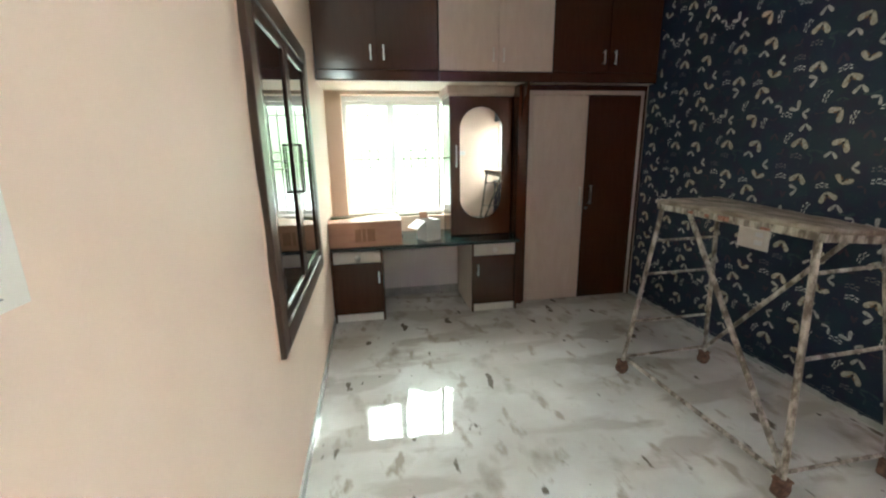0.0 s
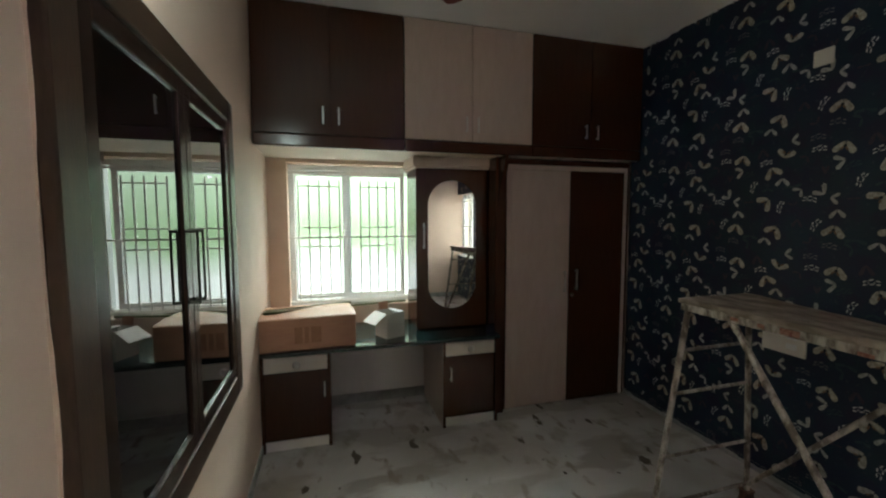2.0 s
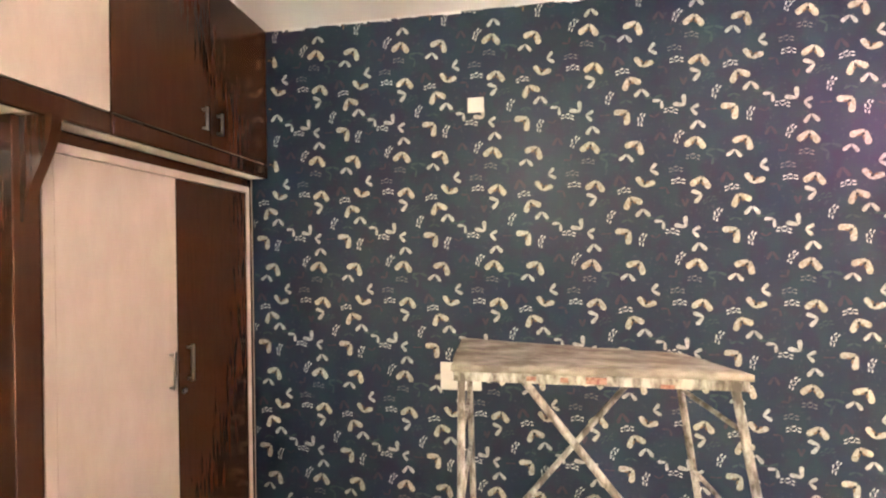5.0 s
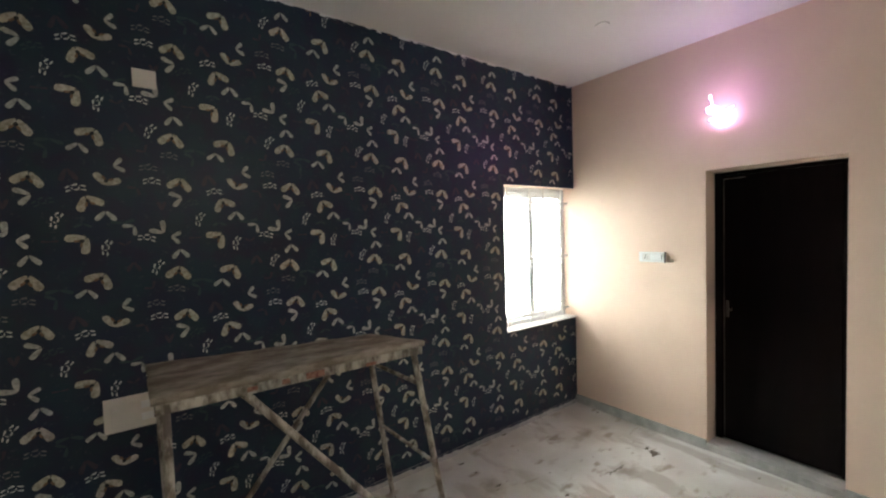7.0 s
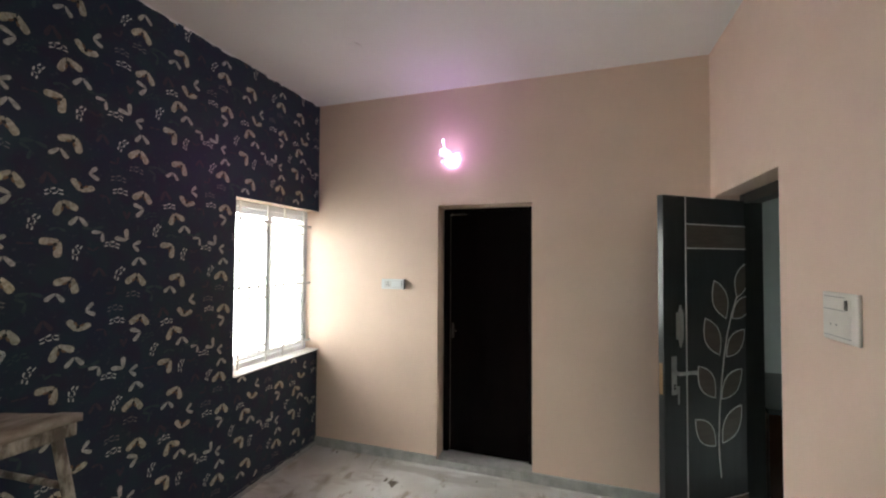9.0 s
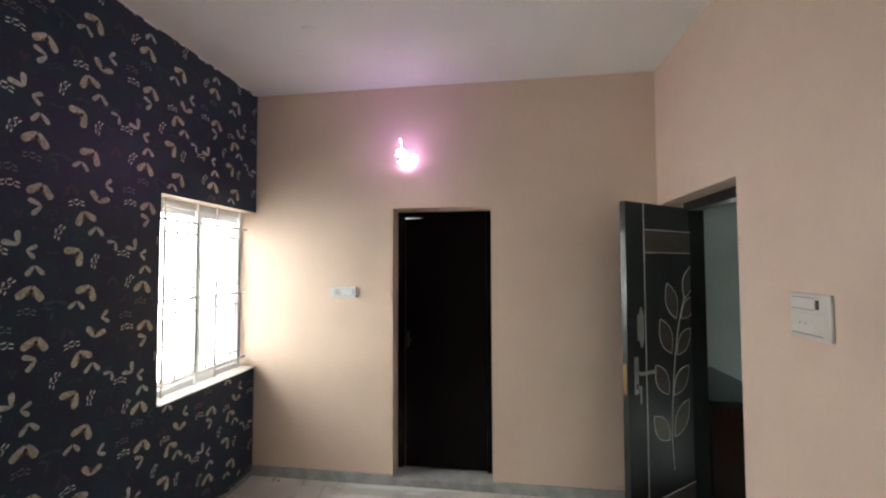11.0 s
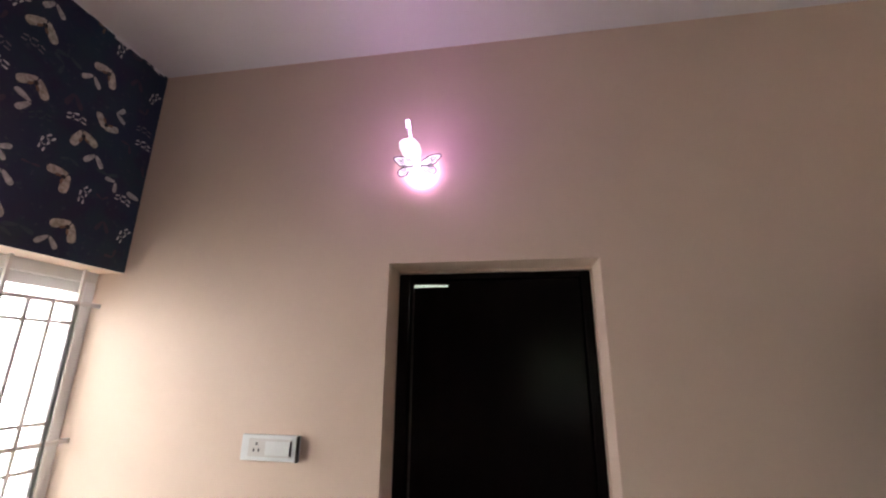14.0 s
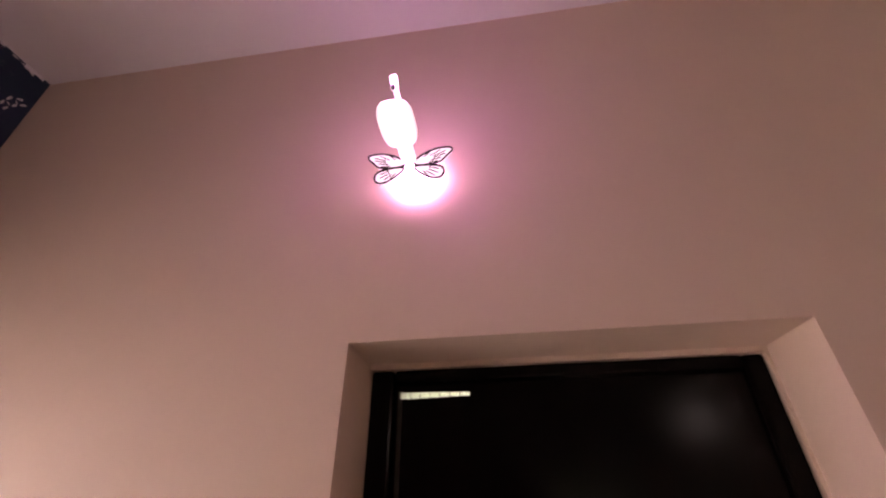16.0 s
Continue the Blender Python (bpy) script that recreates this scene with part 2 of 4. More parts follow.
def outdoors(name, low, middle, high, split, upper):
    """A glowing distance: bright haze on the ground, foliage-tinted light, then open sky."""
    m = bpy.data.materials.new(name)
    m.use_nodes = True
    t = m.node_tree
    b = t.nodes["Principled BSDF"]
    co = t.nodes.new("ShaderNodeTexCoord").outputs["Object"]
    sep = t.nodes.new("ShaderNodeSeparateXYZ")
    n = t.nodes.new("ShaderNodeTexNoise")
    n.inputs["Scale"].default_value, n.inputs["Detail"].default_value = 0.9, 3
    add = t.nodes.new("ShaderNodeMath")
    add.operation = "MULTIPLY_ADD"
    add.inputs[1].default_value = 1.0
    t.links.new(co, sep.inputs[0]), t.links.new(co, n.inputs[0])
    t.links.new(n.outputs[0], add.inputs[0]), t.links.new(sep.outputs[2], add.inputs[2])
    colour = None
    for level, soft, first, second in ((split + 0.5, 0.35, low, middle), (upper + 0.5, 0.5, None, high)):
        k = t.nodes.new("ShaderNodeMapRange")
        k.inputs[1].default_value, k.inputs[2].default_value = level - soft, level + soft
        x = t.nodes.new("ShaderNodeMix")
        x.data_type = "RGBA"
        if first:
            x.inputs[6].default_value = (*first, 1)
        else:
            t.links.new(colour, x.inputs[6])
        x.inputs[7].default_value = (*second, 1)
        t.links.new(add.outputs[0], k.inputs[0]), t.links.new(k.outputs[0], x.inputs[0])
        colour = x.outputs[2]
    b.inputs["Base Color"].default_value = (0, 0, 0, 1)
    t.links.new(colour, b.inputs["Emission Color"])
    b.inputs["Emission Strength"].default_value = 1.0
    return m


FLOOR = floor_marble()
PAPER = wallpaper_ground()
PRINT1 = material("cream butterfly print", (0.30, 0.265, 0.19), (0.63, 0.585, 0.47), rough=0.45, scale=60)
PRINT2 = material("pale butterfly print", (0.30, 0.29, 0.255), (0.61, 0.59, 0.535), rough=0.45, scale=60)
PRINT3 = material("dim plum print", (0.038, 0.023, 0.044), (0.060, 0.036, 0.054), rough=0.5, scale=30)
PRINT4 = material("dim teal print", (0.017, 0.042, 0.052), (0.034, 0.066, 0.070), rough=0.5, scale=30)
PRINT5 = material("white butterfly print", (0.55, 0.54, 0.50), (0.74, 0.73, 0.69), rough=0.45, scale=40, ior=1.3)
PRINT6 = material("grey striped print", (0.13, 0.12, 0.13), (0.20, 0.19, 0.19), rough=0.5, scale=40)
PRINT7 = material("ochre wing root print", (0.15, 0.085, 0.045), (0.26, 0.16, 0.085), rough=0.5, scale=60)
OUT_N = outdoors("bright garden haze", (2.0, 2.1, 2.05), (0.80, 1.18, 0.66), (1.45, 1.85, 1.35), 0.85, 1.85)
OUT_E = outdoors("bright street haze", (4.0, 4.05, 3.9), (2.6, 2.65, 2.55), (2.8, 2.85, 2.85), 1.0, 3.0)

# ---- building helpers ----
WORLDS = {}


def thing(name, at, label, category, group="", kind=""):
    ob = new(name)
    ob.empty_display_size = 0.1
    ob.location = at
    WORLDS[ob.name] = Matrix.Translation(at)
    return tagged(ob, label, category, group, kind)


def part(name, bm, mat, parent=None, label="", smooth=False):
    """Links a bmesh, drawn in the room's own metres, as one mesh under its thing."""
    me = bpy.data.meshes.new(name)
    bmesh.ops.recalc_face_normals(bm, faces=bm.faces)
    if smooth:
        for f in bm.faces:
            f.smooth = True
    bm.to_mesh(me)
    bm.free()
    for one in mat if isinstance(mat, (list, tuple)) else (mat,):
        me.materials.append(one)
    ob = new(name, me)
    if parent is not None:
        ob.parent = parent
        ob.matrix_parent_inverse = WORLDS.get(parent.name, Matrix.Identity(4)).inverted()
    if label:
        ob["label"] = label
    return ob


def structure(name, bm, mat, label, category):
    return tagged(part(name, bm, mat), label, category, kind="structure")


def cuboid(x0, x1, y0, y1, z0, z1, bevel=0.0, into=None, turn=None):
    bm = bmesh.new()
    bmesh.ops.create_cube(bm, size=1, matrix=Matrix.LocRotScale(((x0 + x1) / 2, (y0 + y1) / 2, (z0 + z1) / 2), None, (abs(x1 - x0), abs(y1 - y0), abs(z1 - z0))))
    if bevel:
        bmesh.ops.bevel(bm, geom=bm.edges[:], offset=bevel, segments=5 if bevel > 0.015 else 2, profile=0.5, affect="EDGES")
    if turn is not None:
        bmesh.ops.transform(bm, matrix=turn, verts=bm.verts)
    if into is None:
        return bm
    me = bpy.data.meshes.new("t")
    bm.to_mesh(me)
    bm.free()
    into.from_mesh(me)
    bpy.data.meshes.remove(me)
    return into


def cuboids(rows, bevel=0.0):
    bm = bmesh.new()
    for r in rows:
        cuboid(*r, bevel=bevel, into=bm)
    return bm


def rod(a, b, r, sides=10, into=None, r2=None):
    a, b = Vector(a), Vector(b)
    m = Matrix.Translation((a + b) / 2) @ (b - a).to_track_quat("Z", "Y").to_matrix().to_4x4()
    bm = into or bmesh.new()
    bmesh.ops.create_cone(bm, cap_ends=True, segments=sides, radius1=r, radius2=r if r2 is None else r2, depth=(b - a).length, matrix=m)
    return bm


def ball(at, r, scale=(1, 1, 1), into=None, seg=20):
    bm = into or bmesh.new()
    bmesh.ops.create_uvsphere(bm, u_segments=seg, v_segments=seg // 2, radius=r, matrix=Matrix.Translation(at) @ Matrix.Diagonal((*scale, 1)))
    return bm


def prism(points, lift, m):
    """A flat outline (points in its own plane) given a thickness along its normal, set by the pose m."""
    bm = bmesh.new()
    base = [bm.verts.new((u, v, 0)) for u, v in points]
    face = bm.faces.new(base)
    out = bmesh.ops.extrude_face_region(bm, geom=[face])
    bmesh.ops.translate(bm, vec=(0, 0, lift), verts=[e for e in out["geom"] if isinstance(e, bmesh.types.BMVert)])
    bmesh.ops.transform(bm, matrix=m, verts=bm.verts)
    return bm


def merge(into, bm):
    me = bpy.data.meshes.new("t")
    bm.to_mesh(me)
    bm.free()
    into.from_mesh(me)
    bpy.data.meshes.remove(me)
    return into


def pull_handle(name, parent, x, y, z0, z1, mat=STEEL, out=0.028, wide=0.012):
    """A flat bar pull on two feet, in front of a face that looks towards -y."""
    bm = cuboid(x - wide / 2, x + wide / 2, y - out, y - out + 0.008, z0, z1, 0.002)
    for z in (z0 + 0.012, z1 - 0.012):
        cuboid(x - wide / 2, x + wide / 2, y - out + 0.006, y + 0.001, z - 0.005, z + 0.005, 0.001, bm)
    return part(name, bm, mat, parent, "slim bright steel pull handle")


# ---- the plan ----
W, YN, YS, HC = 3.01, 4.57, -0.59, 2.98
LOFT_Y, WARD_Y, DESK_Y = 3.955, 4.065, 3.90

structure("floor", cuboid(-4.2, W + 0.24, -3.1, YN + 0.24, -0.12, 0), FLOOR, "polished pale grey marble floor with dusty smudges", "floor")
structure("ceiling", cuboid(-4.2, W + 0.24, -3.1, YN + 0.24, HC, HC + 0.12), CEIL, "plain white painted ceiling", "ceiling")
structure("wall_west", cuboids([(-0.23, 0, -3.1, -0.50, 0, HC), (-0.23, 0, -0.50, 0.359, 2.03, HC), (-0.23, 0, 0.359, YN, 0, HC)]), PAINT,
          "peach painted plaster wall with a doorway", "wall")
structure("wall_south", cuboids([(0, 1.147, YS - 0.22, YS, 0, HC), (1.147, 1.885, YS - 0.22, YS, 2.05, HC), (1.885, W + 0.24, YS - 0.22, YS, 0, HC),
                               (1.147, 1.153, YS - 0.22, YS - 0.138, 0, 2.05), (1.153, 1.885, YS - 0.22, YS - 0.138, 2.040, 2.05)]), PAINT,
          "peach painted plaster wall with a bathroom doorway", "wall")
EAST = structure("wall_east", cuboids([(W, W + 0.22, 0.324, YN, 0, HC), (W, W + 0.22, YS, 0.324, 0, 0.825), (W, W + 0.22, YS, 0.324, 2.04, HC)]), PAINT,
                 "plaster wall papered with a dark butterfly print", "wall")
structure("wall_north", cuboids([(-0.23, 0.15, YN, YN + 0.22, 0, HC), (1.22, W + 0.22, YN, YN + 0.22, 0, HC), (0.15, 1.22, YN, YN + 0.22, 0, 0.84), (0.15, 1.22, YN, YN + 0.22, 2.03, HC)]), PAINT,
          "peach painted plaster wall round a window", "wall")
# plain walls that close the next room, and unseen ones added to close the bathroom
structure("wall_next_room", cuboids([(-4.2, -4.0, -2.05, 1.6, 0, HC), (-4.2, -0.23, 1.6, 1.8, 0, HC), (-4.2, -2.17, -2.25, -2.05, 0, HC), (-1.30, -0.23, -2.25, -2.05, 0, HC),
                                     (-2.17, -1.30, -2.25, -2.05, 0, 1.04), (-2.17, -1.30, -2.25, -2.05, 1.99, HC)]), GREYWALL, "pale grey wall of the next room", "wall")
structure("wall_bathroom", cuboids([(0.9, 2.1, -2.0, -1.9, 0, HC), (0.8, 0.9, -2.0, -0.81, 0, HC), (2.1, 2.2, -2.0, -0.81, 0, HC)]), GREYWALL, "unseen plain wall added to close the space behind the door", "wall")

skirt = bmesh.new()
for r in ((0, 1.147, YS, YS + 0.018, 0, 0.075), (1.885, W, YS, YS + 0.018, 0, 0.075)):
    cuboid(*r, bevel=0.003, into=skirt)
structure("baseboard", skirt, SKIRT, "low grey marble skirting along the walls", "baseboard")
structure("baseboard_east", cuboid(W - 0.012, W, YS + 0.018, WARD_Y, 0, 0.048, 0.003), SKIRT, "low grey marble skirting under the wallpaper", "baseboard")
structure("baseboard_west", cuboid(0, 0.012, 0.359, DESK_Y + 0.01, 0, 0.070, 0.003), SKIRT, "low grey marble skirting along the peach wall", "baseboard")
structure("baseboard_next_room", cuboid(-4.0, -0.23, -2.05, -2.035, 0, 0.09, 0.003), DARK, "dark skirting in the next room", "baseboard")
structure("threshold", cuboid(1.147, 1.885, YS - 0.22, YS + 0.012, 0, 0.055, 0.004), SKIRT, "grey marble step under the bathroom door", "threshold")
structure("ground", cuboid(-60, 60, -60, 60, -0.9, -0.8), OUTGROUND, "pale open ground outside the house", "ground")
structure("backdrop_north", cuboid(-3.5, 5.0, 8.4, 8.45, -0.8, 6.5), OUT_N, "bright hazy garden beyond the window", "backdrop")
structure("backdrop_east", cuboid(5.6, 5.65, -6.0, 6.0, -0.8, 5.5), OUT_E, "bright hazy street beyond the window", "backdrop")
structure("backdrop_south", cuboid(-6.5, 0.5, -6.05, -6.0, -0.8, 5.5), OUT_E, "bright haze beyond the far window", "backdrop")

# ---- wallpaper ----
PAPER_X = W - 0.003
part("wallpaper", cuboids([(PAPER_X, W, 0.324, WARD_Y, 0.048, HC), (PAPER_X, W, YS, 0.324, 0.048, 0.825), (PAPER_X, W, YS, 0.324, 2.04, HC)]), PAPER, EAST, "midnight blue paper with a ragged lower edge")
TILE_W, TILE_H = 0.532, 0.646
# half a wing: along and across, as shares of its length
BLADE = ((0.0, -0.06), (0.10, -0.15), (0.38, -0.23), (0.70, -0.27), (0.88, -0.24), (0.98, -0.12), (1.0, 0.04), (0.92, 0.17), (0.72, 0.21), (0.40, 0.17), (0.12, 0.10))
# large butterflies: the meeting of the wings, across and down (m), the turns of the two wings, their length (m)
LARGE = ((0.019, -0.024, -177, -98, 0.073), (0.071, 0.142, -161, -80, 0.073), (0.093, 0.387, 122, 23, 0.064), (0.024, 0.440, -107, -29, 0.071),
         (0.359, 0.130, -139, -60, 0.074), (0.384, 0.344, -142, -61, 0.071))
SMALL = ((0.011, 0.208, -142, -53, 0.050), (0.126, 0.298, 49, -29, 0.049), (0.090, 0.505, -131, -50, 0.054), (0.189, -0.073, 180, -87, 0.044), (0.304, -0.039, 169, 93, 0.060),
         (0.331, -0.019, 28, -46, 0.047), (0.365, 0.045, -126, -47, 0.053), (0.383, 0.436, 159, -130, 0.056))
# dim ones in plum and teal
DIM = ((0.010, -0.085, 205, -25, 0.034, 3), (0.153, 0.016, 150, 40, 0.030, 2), (0.248, 0.225, 175, 80, 0.036, 2), (0.208, 0.395, 180, -75, 0.036, 2), (-0.033, 0.320, -110, -55, 0.060, 2),
       (0.300, 0.500, 110, 70, 0.045, 2), (0.180, 0.095, -120, -60, 0.050, 2), (-0.100, -0.010, 178, 5, 0.028, 2), (-0.080, 0.200, 190, -20, 0.048, 3), (0.440, 0.240, 150, -100, 0.042, 3), (0.150, 0.560, 170, 20, 0.046, 3))
# small striped butterflies: place, turn and print
STRIPED = ((-0.007, 0.404, 8, 5), (-0.076, 0.543, 66, 5), (0.235, -0.016, -8, 5), (0.271, 0.125, 58, 5), (0.086, 0.024, 74, 5), (0.266, 0.362, 0, 5), (-0.114, 0.466, 20, 3), (0.256, 0.299, 0, 6), (0.341, 0.236, -6, 6))


def paper_print():
    bm = bmesh.new()

    def blocked(y, z):
        return z < 0.055 or z > HC - 0.004 or y < YS + 0.004 or y > WARD_Y - 0.004 or (y > LOFT_Y - 0.004 and z > 2.05) or (y < 0.328 and 0.82 < z < 2.045)

    def shape(ring, colour, lift):
        if not any(blocked(*r) for r in ring):
            bm.faces.new([bm.verts.new((PAPER_X - 0.0006 - lift, *r)) for r in ring]).material_index = colour

    def wing(y0, z0, turn, length, wide, colour, flip, lift=0.0):
        c, q = math.cos(radians(turn)), math.sin(radians(turn))
        shape([(y0 - (p * c - w * flip * wide * q) * length, z0 + (p * q + w * flip * wide * c) * length) for p, w in BLADE], colour, lift)

    for i in range(-3, 7):
        for j in range(-3, 4):
            ya, za = 2.916 - i * TILE_W, 1.668 - j * TILE_H
            for u, v, one, two, length in LARGE:
                y0, z0 = ya - u, za - v
                wing(y0, z0, one, length, 0.92, 0, 1)
                wing(y0, z0, two, length, 0.92, 0, -1, 0.0002)
                mid = radians((one + two) / 2)
                yb, zb = y0 - 0.020 * math.cos(mid), z0 + 0.020 * math.sin(mid)
                for side in (one, two):
                    c, q = math.cos(radians(side)), math.sin(radians(side))
                    wing(yb - 0.002 * c, zb + 0.002 * q, side, 0.026, 0.8, 7, 1, 0.0004 if side == one else 0.0005)
                shape([(yb + 0.0085 * math.cos(k * math.pi / 4), zb + 0.0085 * math.sin(k * math.pi / 4)) for k in range(8)], 4, 0.0008)
            for u, v, one, two, length in SMALL:
                wing(ya - u, za - v, one, length, 0.82, 1, 1)
                wing(ya - u, za - v, two, length, 0.82, 1, -1, 0.0002)
            for u, v, one, two, length, colour in DIM:
                wing(ya - u, za - v, one, length, 0.7, colour, 1, 0.0001)
                wing(ya - u, za - v, two, length, 0.7, colour, -1, 0.0003)
            for u, v, turn, colour in STRIPED:
                c, q = math.cos(radians(turn)), math.sin(radians(turn))
                for du, dv, tilt, length in ((-0.016, 0.011, 203, 0.019), (-0.012, 0.013, 12, 0.022), (0.017, 0.012, -22, 0.020), (-0.016, -0.008, 190, 0.019), (-0.008, -0.007, 4, 0.018), (0.016, -0.007, -12, 0.020),
                                             (-0.012, 0.008, -82, 0.012), (0.014, 0.008, -98, 0.012)):
                    wing(ya - u - (du * c - dv * q), za - v + du * q + dv * c, turn + tilt, length, 0.75, colour, 1, 0.0004)
    return bm


print_ob = part("wallpaper_print", paper_print(), [PRINT1, PRINT2, PRINT3, PRINT4, BLACK, PRINT5, PRINT6, PRINT7], EAST, "cream and pale butterflies printed on the paper")
print_ob["kind"] = "stuff"
rag = bmesh.new()
rr = random.Random(7)
yy = YS + 0.03
while yy < WARD_Y - 0.05:
    step = rr.uniform(0.02, 0.06)
    cuboid(PAPER_X - 0.010, PAPER_X - 0.0095, yy, yy + step, 0.047 - rr.uniform(0.002, 0.016), 0.052, 0, rag)
    yy += step
brushed = bmesh.new()
yy = YS + 0.02
while yy < LOFT_Y - 0.05:
    step = rr.uniform(0.015, 0.07)
    cuboid(PAPER_X - 0.0022, PAPER_X - 0.0004, yy, yy + step, HC - rr.choice((0.003, 0.006, 0.010, 0.016)), HC - 0.001, 0, brushed)
    yy += step
part("paint_edge", brushed, CEIL, EAST, "ceiling paint brushed unevenly onto the paper")["kind"] = "stuff"
part("wallpaper_edge", rag, PAPER, EAST, "torn lower edge of the paper")["kind"] = "stuff"


# ---- windows ----
def sliding_window(name, m, width, height, panes, bars, label):
    """A plastic sliding window in its own plane: u along, v up, w towards the room. bars: verticals and horizontals of the grille."""
    ob = thing(name, m.translation, label, "window", kind="structure")

    def put(nm, rows, mat, parent, bevel=0.004, lab=""):
        bm = cuboids(rows, bevel)
        bmesh.ops.transform(bm, matrix=m, verts=bm.verts)
        return part(nm, bm, mat, parent, lab)

    f = 0.046
    put("window_frame", [(0, width, -0.04, 0.04, 0, f), (0, width, -0.04, 0.04, height - f, height), (0, f, -0.04, 0.04, f, height - f), (width - f, width, -0.04, 0.04, f, height - f)], UPVC, ob)
    for k, (u0, u1) in enumerate(panes):
        w = 0.014 if k % 2 else -0.016
        s = 0.042
        sash = put("sash", [(u0, u1, w - 0.013, w + 0.013, f, f + s), (u0, u1, w - 0.013, w + 0.013, height - f - s, height - f),
                            (u0, u0 + s, w - 0.013, w + 0.013, f + s, height - f - s), (u1 - s, u1, w - 0.013, w + 0.013, f + s, height - f - s)], UPVC, ob, 0.003)
        pane = put("pane", [(u0 + s - 0.004, u1 - s + 0.004, w - 0.002, w + 0.002, f + s - 0.004, height - f - s + 0.004)], GLASS, sash, 0)
        pane.visible_shadow = False
    grille = put("grille", [(-0.02, width + 0.02, bars["w"], bars["w"] + 0.012, v - 0.008, v + 0.008) for v in bars["full"]], GRILLE, ob, 0.002, "white painted steel window grille")
    for u, v0, v1 in bars["up"]:
        put("grille_bar", [(u - 0.006, u + 0.006, bars["w"] + 0.001, bars["w"] + 0.013, v0, v1)], GRILLE, grille, 0.002)
    for u0, u1, v in bars["short"]:
        put("grille_crossbar", [(u0, u1, bars["w"] + 0.002, bars["w"] + 0.012, v - 0.006, v + 0.006)], GRILLE, grille, 0.002)
    return ob


def grille_rows(groups, full_up, zs, low, high, w):
    up, short = [], []
    for us in groups:
        for k, u in enumerate(us):
            up.append((u, low + 0.0, high))
        for z in zs:
            short.append((us[0] - 0.006, us[-1] + 0.006, z))
    up += [(u, 0.004, full_up[1]) for u in full_up[0]]
    return up, short


# north window: u = x - 0.15, v = z - 0.84, room side is -y
NM = Matrix(((1, 0, 0, 0.15), (0, -1, 0, 4.75), (0, 0, 1, 0.84), (0, 0, 0, 1)))
up, short = grille_rows([(0.080, 0.162, 0.244, 0.326, 0.408), (0.581, 0.655, 0.729, 0.803, 0.877)], ((), 1.186), (1.007, 0.666, 0.508, 0.085), 0.04, 1.06, 0.12)
sliding_window("window_1", NM, 1.07, 1.19, ((0.015, 0.510), (0.435, 0.980)), {"w": 0.12, "full": (0.04, 0.583, 1.115), "up": up, "short": short},
               "white sliding plastic window behind a steel grille")
# east window: u = 0.324 - y, v = z - 0.825, room side is -x
EM = Matrix(((0, -1, 0, 3.165), (-1, 0, 0, 0.324), (0, 0, 1, 0.825), (0, 0, 0, 1)))
up, short = grille_rows([(0.118, 0.21, 0.30, 0.389), (0.576, 0.66, 0.74, 0.827)], ((0.118, 0.389, 0.576, 0.827), 1.213), (1.005, 0.655, 0.505, 0.145), 0.085, 1.08, 0.07)
up.append((0.48, 0.085, 1.08))
sliding_window("window_2", EM, 0.914, 1.215, ((0.015, 0.50), (0.455, 0.90)), {"w": 0.07, "full": (0.085, 0.585, 1.08), "up": up, "short": short},
               "white sliding window behind a cream steel grille")
part("window_sill", cuboid(2.985, 3.12, YS, 0.322, 0.826, 0.836, 0.003), WHITE, bpy.data.objects["window_2"], "narrow white sill")
# window of the next room: u = -1.30 - x, room side is +y
SM = Matrix(((-1, 0, 0, -1.30), (0, 1, 0, -2.15), (0, 0, 1, 1.04), (0, 0, 0, 1)))
up, short = grille_rows([(0.07, 0.145, 0.22, 0.295, 0.36), (0.52, 0.60, 0.68, 0.76)], ((), 0.93), (0.80, 0.53, 0.40, 0.10), 0.05, 0.87, 0.06)
sliding_window("window_3", SM, 0.87, 0.95, ((0.012, 0.46), (0.42, 0.858)), {"w": 0.06, "full": (0.05, 0.465, 0.87), "up": up, "short": short},
               "white barred window in the next room")


